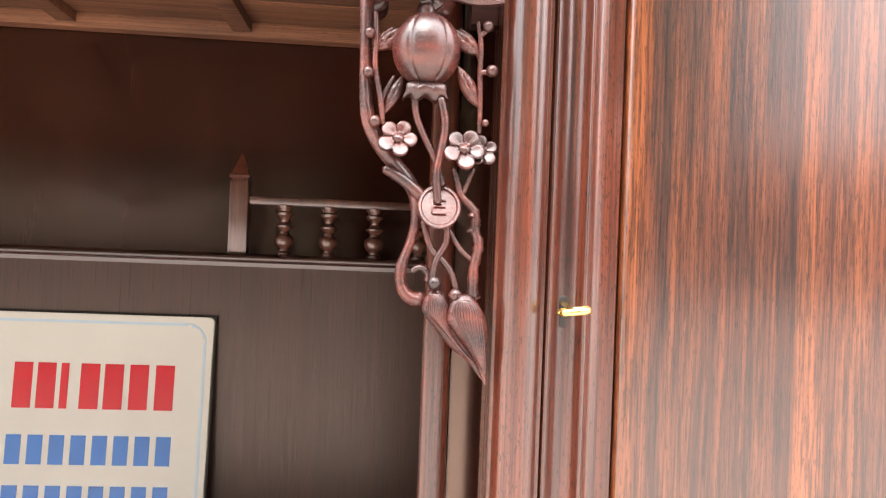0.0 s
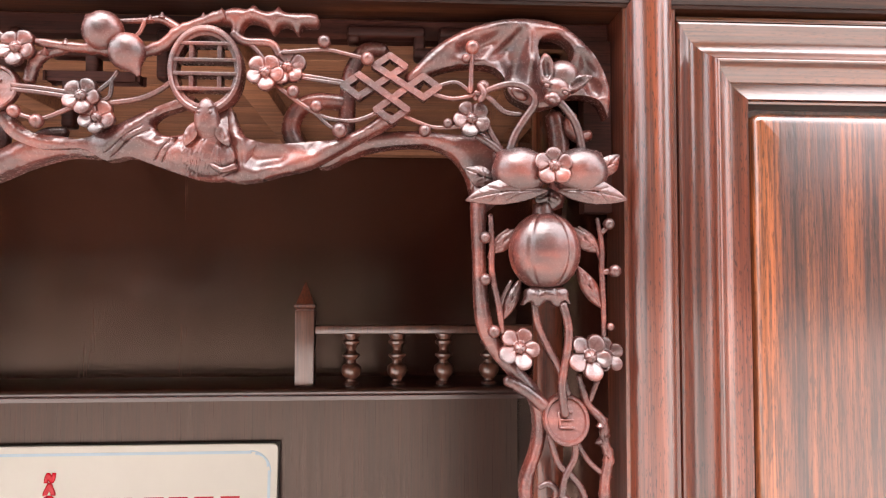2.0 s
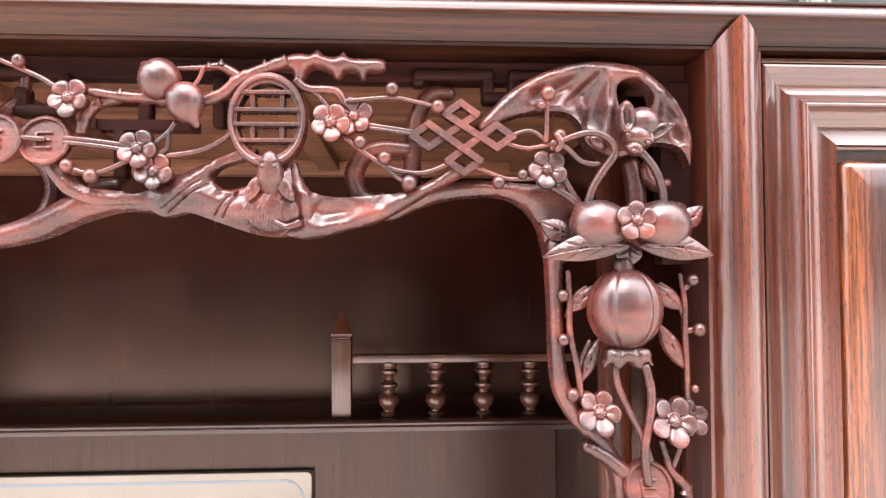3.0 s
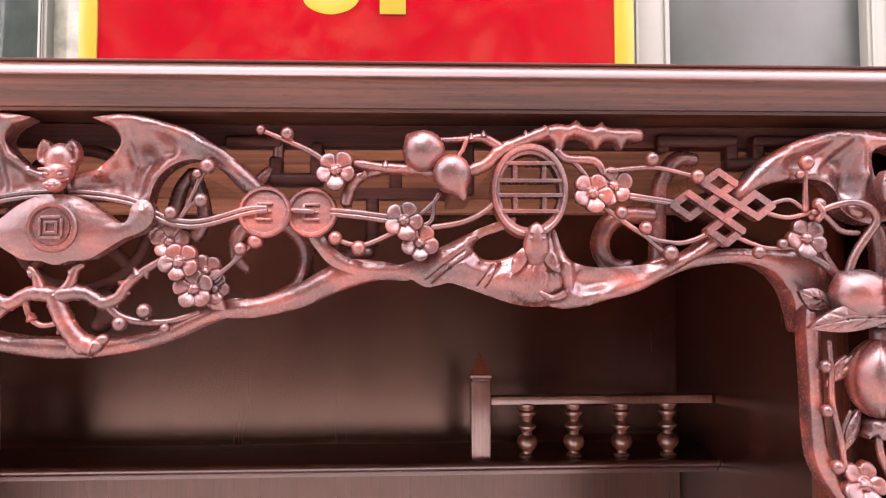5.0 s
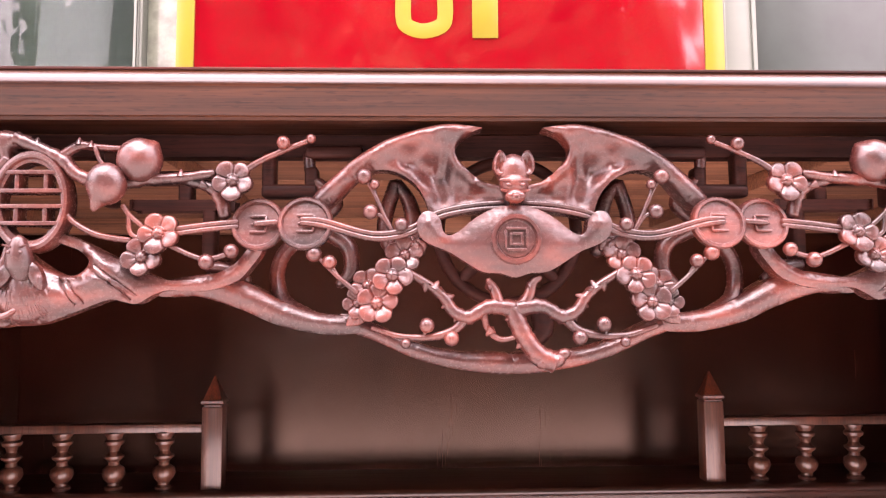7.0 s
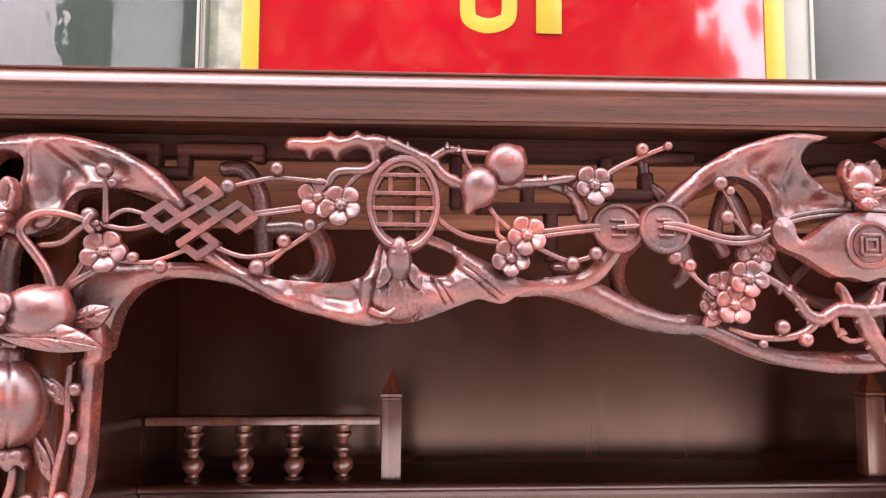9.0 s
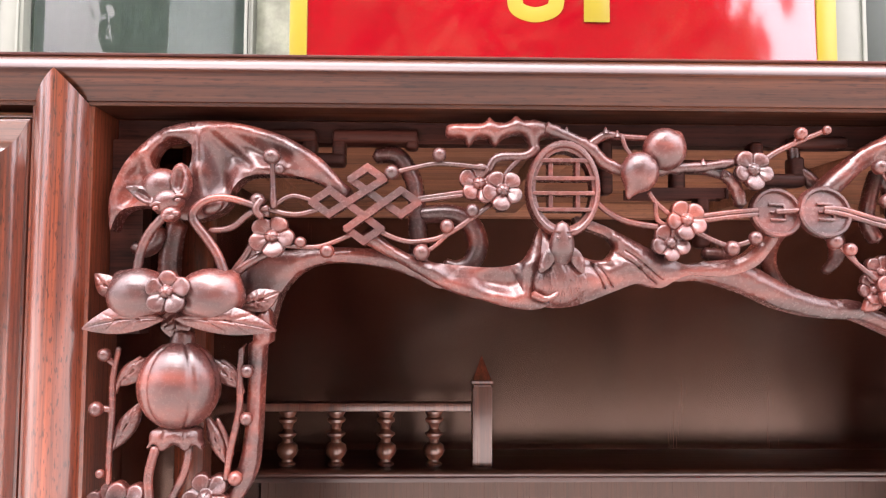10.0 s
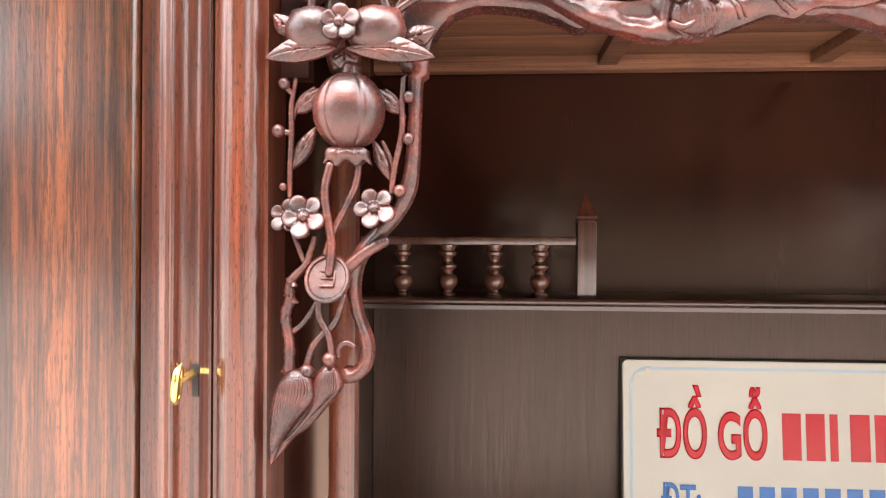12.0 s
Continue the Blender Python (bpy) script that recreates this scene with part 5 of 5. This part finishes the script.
    for x, z, y, r, turn in ((174, 1142, -5, 13, 90), (218, 1109.5, -6, 13, 100), (228, 1095, -5, 12.5, 20), (341, 1127.5, -7, 13.5, 96), (355.5, 1132.5, -3, 13.5, 60), (484, 1098, -4, 13.5, 80)):
        blossom(x, z, y, r, side, apron, turn)
    for x, z, r in ((126, 1168, 3), (143, 1165.5, 4.3), (174, 1098, 4.6), (189, 1091.5, 5), (381, 1150, 4.6), (411, 1138.5, 4.8), (376, 1104.5, 4.6), (392, 1088, 5.4), (360, 1114.5, 4.5), (451, 1088.5, 4.5), (484.5, 1148, 5.2), (480, 1140, 3.2), (492, 1120, 4.8), (467, 1094, 3.6)):
        berry(x, z, -5, r, side, apron)
    # paired peaches with a blossom and leaves at the corner
    for x, tip in ((517.5, (-2, 2)), (560, (2, 2))):
        fruit("peach", x, 1060, -6, 20, 17.5, side, tip, apron, "carved round peach with a cut tip")
    blossom(539, 1063, -20, 13.5, side, apron, 126)
    for x0, z0, x1, z1, w, y, bend in ((502, 1054, 479, 1063, 7, -2, 1), (536, 1046, 478, 1039, 8.5, -14, -3), (574, 1058, 590, 1074, 6.5, -2, 0), (542, 1046, 592, 1040, 8.5, -14, 3), (538, 1050, 538, 1033, 9, -5, 0)):
        bm = bmesh.new()
        leaf(bm, x0, z0, x1, z1, w, y, side, 0, bend)
        carved("leaf", bm, "carved pointed leaf with cut veins", None, None, 45)


fret(1), fret(-1), arch(1), arch(-1)
apron_middle()
apron_side(1), apron_side(-1)


# ---- the carved brackets that hang at both ends of the apron ----
def bracket(side):
    bm = bmesh.new()
    relief(bm, ((485, 1048), (494, 1048), (494.5, 1002), (497, 967), (503, 945), (517, 926), (532, 908), (537.5, 888), (535, 868), (529, 850), (527, 834), (532, 825), (541, 824), (541, 815), (530, 815), (521, 824), (519, 842),
                (526, 862), (529, 880), (526, 898), (514, 914), (500, 930), (490, 948), (487, 968), (486, 1000)), 2, 4.5, 6, 14, 2.6, ((500, 930, 488, 965, -1.5, 2),), side)
    tube(bm, ((536, 896), (524, 906), (514, 912), (508, 915)), (5, 4.4, 3.8, 3.6), -1, 1, 9, 5, side, 0.15)
    tube(bm, ((543, 833), (543, 839), (537, 843), (531, 840)), (3, 2.6, 2.4, 2), 0, 1, 8, 4, side)
    b = carved("carved_bracket", bm, "pierced rosewood bracket with fruit and tassels", cabinet)
    bm = bmesh.new()
    made = ball(bm, 0, 0, 0, 25.5, 27.5, 22, 90, 24)
    for v in made:  # soft ribs like a lobed pomegranate
        p = v.co * 1000
        a = math.atan2(p.x, -p.y)
        p *= 1 - 0.05 * sum(math.exp(-((a - radians(g)) / radians(4)) ** 2) for g in (-80, -36, 40, 84))
        v.co = (side * (535.5 + p.x) / 1000, (-2 + p.y) / 1000, (1005 + p.z) / 1000)
    tube(bm, ((535, 1028), (534.5, 1038)), (8, 7), -1, 1, 12, 3, side)
    carved("pomegranate", bm, "carved lobed pomegranate", b)
    bm = bmesh.new()
    relief(bm, ((524, 979), (548, 979), (551, 971), (552.5, 967), (548, 970), (543, 966), (536, 970), (529, 966), (524, 970), (519, 967), (521, 972)), -9, 4, 6, 12, 1.8, ((530, 978, 528, 968, -1.2, 1), (541, 978, 543, 968, -1.2, 1)), side)
    carved("calyx", bm, "scalloped calyx", b)
    bm = bmesh.new()
    tube(bm, ((528, 968), (530, 954), (537, 938), (545, 923), (551, 905)), 2.6, -4, 1, 8, 5, side)
    tube(bm, ((547, 968), (551, 950), (549, 930), (546, 912), (548, 891)), 3.0, -8, 1, 8, 5, side)
    tube(bm, ((538, 877), (544, 858), (553, 849), (560, 840), (564, 828)), 2.4, -4, 1, 8, 5, side)
    tube(bm, ((555, 877), (555, 862), (548, 848), (546, 834)), 2.4, -6, 1, 8, 5, side)
    carved_each("cord", bm, "", b)
    coin(549, 888.5, -7, 17, side, b, 0.95, 0.42)
    for x, z, y, r, turn in ((517, 938, -6, 15, 100), (580, 932, -1, 12.5, 60), (566, 932, -8, 15.5, 95)):
        blossom(x, z, y, r, side, b, turn, True)
    bm = bmesh.new()
    tube(bm, ((497, 1030), (498, 1010), (498, 990), (503, 965), (505, 948)), (1.8, 2, 2.2, 2.2, 2), -4, 1, 7, 5, side)
    tube(bm, ((573, 1028), (576, 1010), (576, 990), (577, 965), (577, 945)), (1.6, 2, 2.2, 2, 1.8), -3, 1, 7, 5, side)
    tube(bm, ((576, 1018), (582, 1024)), 2, -3, 1, 7, 3, side)
    tube(bm, ((576, 990), (583, 991)), 2.2, -3, 1, 7, 3, side)
    tube(bm, ((559, 918), (562, 908), (566, 897), (576, 886), (577, 872), (580, 861), (577, 844), (577, 822)), (2, 2.2, 2.6, 3.2, 3.6, 3.8, 3.8, 4.2), -2, 1, 8, 6, side, 0.25)
    tube(bm, ((574, 918), (567, 900)), 2, -2, 1, 7, 3, side)
    tube(bm, ((557, 872), (566, 858), (575, 850)), 2, -2, 1, 7, 4, side)
    thorns(bm, ((577, 886, 40), (578, 876, 0), (580, 862, 20), (579, 848, 0), (578, 834, 20), (573, 872, 200), (580, 822, 10), (574, 884, 80)), side, -3, 2.4)
    carved_each("thorny_stem", bm, "thorny carved stem", b)
    bm = bmesh.new()
    for line in (((497, 1000), (501, 1012), (510, 1020)), ((503, 962), (506, 972), (512, 984)), ((576, 1000), (570, 1014), (560, 1022)), ((576, 966), (571, 978), (562, 990))):
        tube(bm, line, (2, 1.8, 1.4), -1, 1, 7, 4, side)
    carved_each("leaf_stalk", bm, "", b)
    for x, z, r in ((580.5, 1024, 4.2), (584.5, 991, 4.6), (493, 1014, 4.2), (493, 985, 4.2), (499, 949, 4.6), (581, 952, 2.8), (547.5, 832, 5.2), (563.5, 823.5, 5.2)):
        berry(x, z, -6, r, side, b)
    for x0, z0, x1, z1, w, y in ((498, 1003, 517, 1021, 6, -1), (506, 956, 519, 986, 4.6, -1), (576, 1004, 554, 1022, 6.5, -1), (577, 964, 559, 995, 5.6, -1)):
        bm = bmesh.new()
        leaf(bm, x0, z0, x1, z1, w, y, side)
        carved("leaf", bm, "", b)
    # two brush tassels, combed in long strands
    for line, root, bend, tip, spread, y in ((((540, 817), (546, 827), (555, 825), (561, 815), (566, 803), (577, 786), (587, 764), (586, 761), (574, 775), (561, 785), (549, 799), (541, 809)), (548, 826), (553, 802), (584, 767), 8.5, -2),
                                             (((558, 811), (563, 822), (573, 824), (582, 816), (588, 800), (588, 782), (588.5, 760), (587, 760), (580, 775), (571, 788), (563, 797), (558, 804)), (569, 822), (574, 800), (587, 764), 12, -8)):
        bm = bmesh.new()
        relief(bm, line, y, 6, 8, 8, 1.5, (), side)
        for k in range(11):  # combed strands that gather at the tip
            o = (k / 10 - 0.5) * 2
            up = 1 - o * o
            tube(bm, ((root[0] + o * 3.5, root[1] - 2, y - 3 - 3 * up), (0.5 * (root[0] + bend[0]) + o * spread * 0.72, 0.5 * (root[1] + bend[1]) + 3, y - 3.5 - 4 * up), (bend[0] + o * spread * 0.86, bend[1] + 2 - 5 * o, y - 3.2 - 3.8 * up),
                      ((bend[0] + tip[0]) / 2 + o * spread * 0.5, (bend[1] + tip[1]) / 2 - 5 * o, y - 3 - 3 * up), (tip[0] + 0.6 * o, tip[1] + 3, y - 1.5)), (0.7, 1.35, 1.5, 1.2, 0.4), 0, 1.2, 7, 5, side)
        carved("tassel", bm, "carved combed brush tassel", b)


bracket(1)
bracket(-1)


# ---- the shop's signboard leaning in the niche ----
def lettering(text, x, z, height, wide, mat, parent, bold=0.0):
    cu = bpy.data.curves.new("text", "FONT")
    cu.body, cu.size, cu.extrude, cu.bevel_depth, cu.bevel_resolution = text, 1.0, 0.002, bold, 0
    ob = bpy.data.objects.new("text", cu)
    scene.collection.objects.link(ob)
    bpy.context.view_layer.update()
    me = bpy.data.meshes.new_from_object(ob.evaluated_get(bpy.context.evaluated_depsgraph_get()))
    bpy.data.objects.remove(ob)
    co = np.array([v.co for v in me.vertices])
    lo, hi = co.min(0), co.max(0)
    cap = 0.73
    for v in me.vertices:
        v.co = (x + (v.co.x - lo[0]) / (hi[0] - lo[0]) * wide, -0.0012 - v.co.z * 0.02, z + v.co.y / cap * height)
    me.materials.append(mat)
    out = new("lettering", me)
    out.parent = parent
    return out


def sign():
    s = thing("signboard", "cream shop signboard with red and blue lettering leaning in the niche", "sign")
    bm = bmesh.new()
    w, h, r = 0.253, 0.409, 0.008
    loops = []
    for y, inset in ((0.006, 0), (0.0008, 0), (0, 0.0008)):
        loop = []
        for cx, cz, a0 in ((w - r, h - r, 0), (-w + r, h - r, 90), (-w + r, r, 180), (w - r, r, 270)):
            for k in range(6):
                a = radians(a0 + 18 * k)
                loop.append(bm.verts.new((cx + (r - inset) * math.cos(a), y, cz + (r - inset) * math.sin(a))))
        loops.append(loop)
    for a, b in zip(loops, loops[1:]):
        for k in range(24):
            bm.faces.new((a[k], a[(k + 1) % 24], b[(k + 1) % 24], b[k]))
    bm.faces.new(loops[0]), bm.faces.new(loops[-1])
    part("board", bm, SIGNWHITE, s, "cream enamelled board")
    boxed("edge_trim", (-w - 0.0022, w + 0.0022, 0.0065, 0.009, -0.0, h + 0.0022), SIGNEDGE, s, "thin dark edge", 0.0008)
    m = 0.010  # pale blue inner border with stepped corners
    for x0, x1, z0, z1 in ((-w + m + 0.028, w - m - 0.028, h - m - 0.0038, h - m), (-w + m + 0.028, w - m - 0.028, m, m + 0.0038), (-w + m, -w + m + 0.0038, m + 0.028, h - m - 0.028), (w - m - 0.0038, w - m, m + 0.028, h - m - 0.028)):
        boxed("border_line", (x0, x1, -0.0006, 0.0, z0, z1), SIGNPALE, s, "", 0)
    for sx in (1, -1):
        for sz in (0, 1):
            bm = bmesh.new()
            cx, cz = sx * (w - m), (h - m) if sz else m
            d = -1 if sz else 1
            tube(bm, [((cx - sx * 0.03 * (1 - math.cos(a))) * 1000 * 1, (cz + d * 0.03 * (1 - math.sin(a))) * 1000) for a in np.linspace(0, math.pi / 2, 7)], 0.9, -0.2, 0.4, 6, 3)
            tube(bm, [((cx - sx * (0.004 + 0.018 * (1 - math.cos(a)))) * 1000, (cz + d * (0.004 + 0.018 * (1 - math.sin(a)))) * 1000) for a in np.linspace(0, math.pi / 2, 7)], 1.6, -0.2, 0.25, 6, 3)
            part("corner_ornament", bm, SIGNPALE, s)
    lettering("ĐỒ GỖ", -0.205, 0.272, 0.066, 0.156, SIGNRED, s, 0.03)
    for x in (-0.028, 0.005, 0.038):
        boxed("letter_bar", (x, x + 0.026 if x < 0.03 else x + 0.011, -0.0008, 0.0, 0.270, 0.336), SIGNRED, s, "", 0)
    for x in (0.066, 0.1, 0.136, 0.173):
        boxed("letter_bar", (x, x + 0.027, -0.0008, 0.0, 0.270, 0.336), SIGNRED, s, "", 0)
    lettering("ĐT:", -0.200, 0.192, 0.042, 0.056, SIGNBLUE, s, 0.018)
    for row, count, x0 in ((0.190, 10, -0.092), (0.118, 10, -0.092)):
        for k in range(count):
            boxed("digit_bar", (x0 + 0.0302 * k, x0 + 0.0302 * k + 0.021, -0.0008, 0.0, row, row + 0.042), SIGNBLUE, s, "", 0)
    lean = math.degrees(math.atan2(0.036, h))
    s.matrix_world = pose(0.008, 0.5455, 0.341, -lean, 0, 0)


sign()
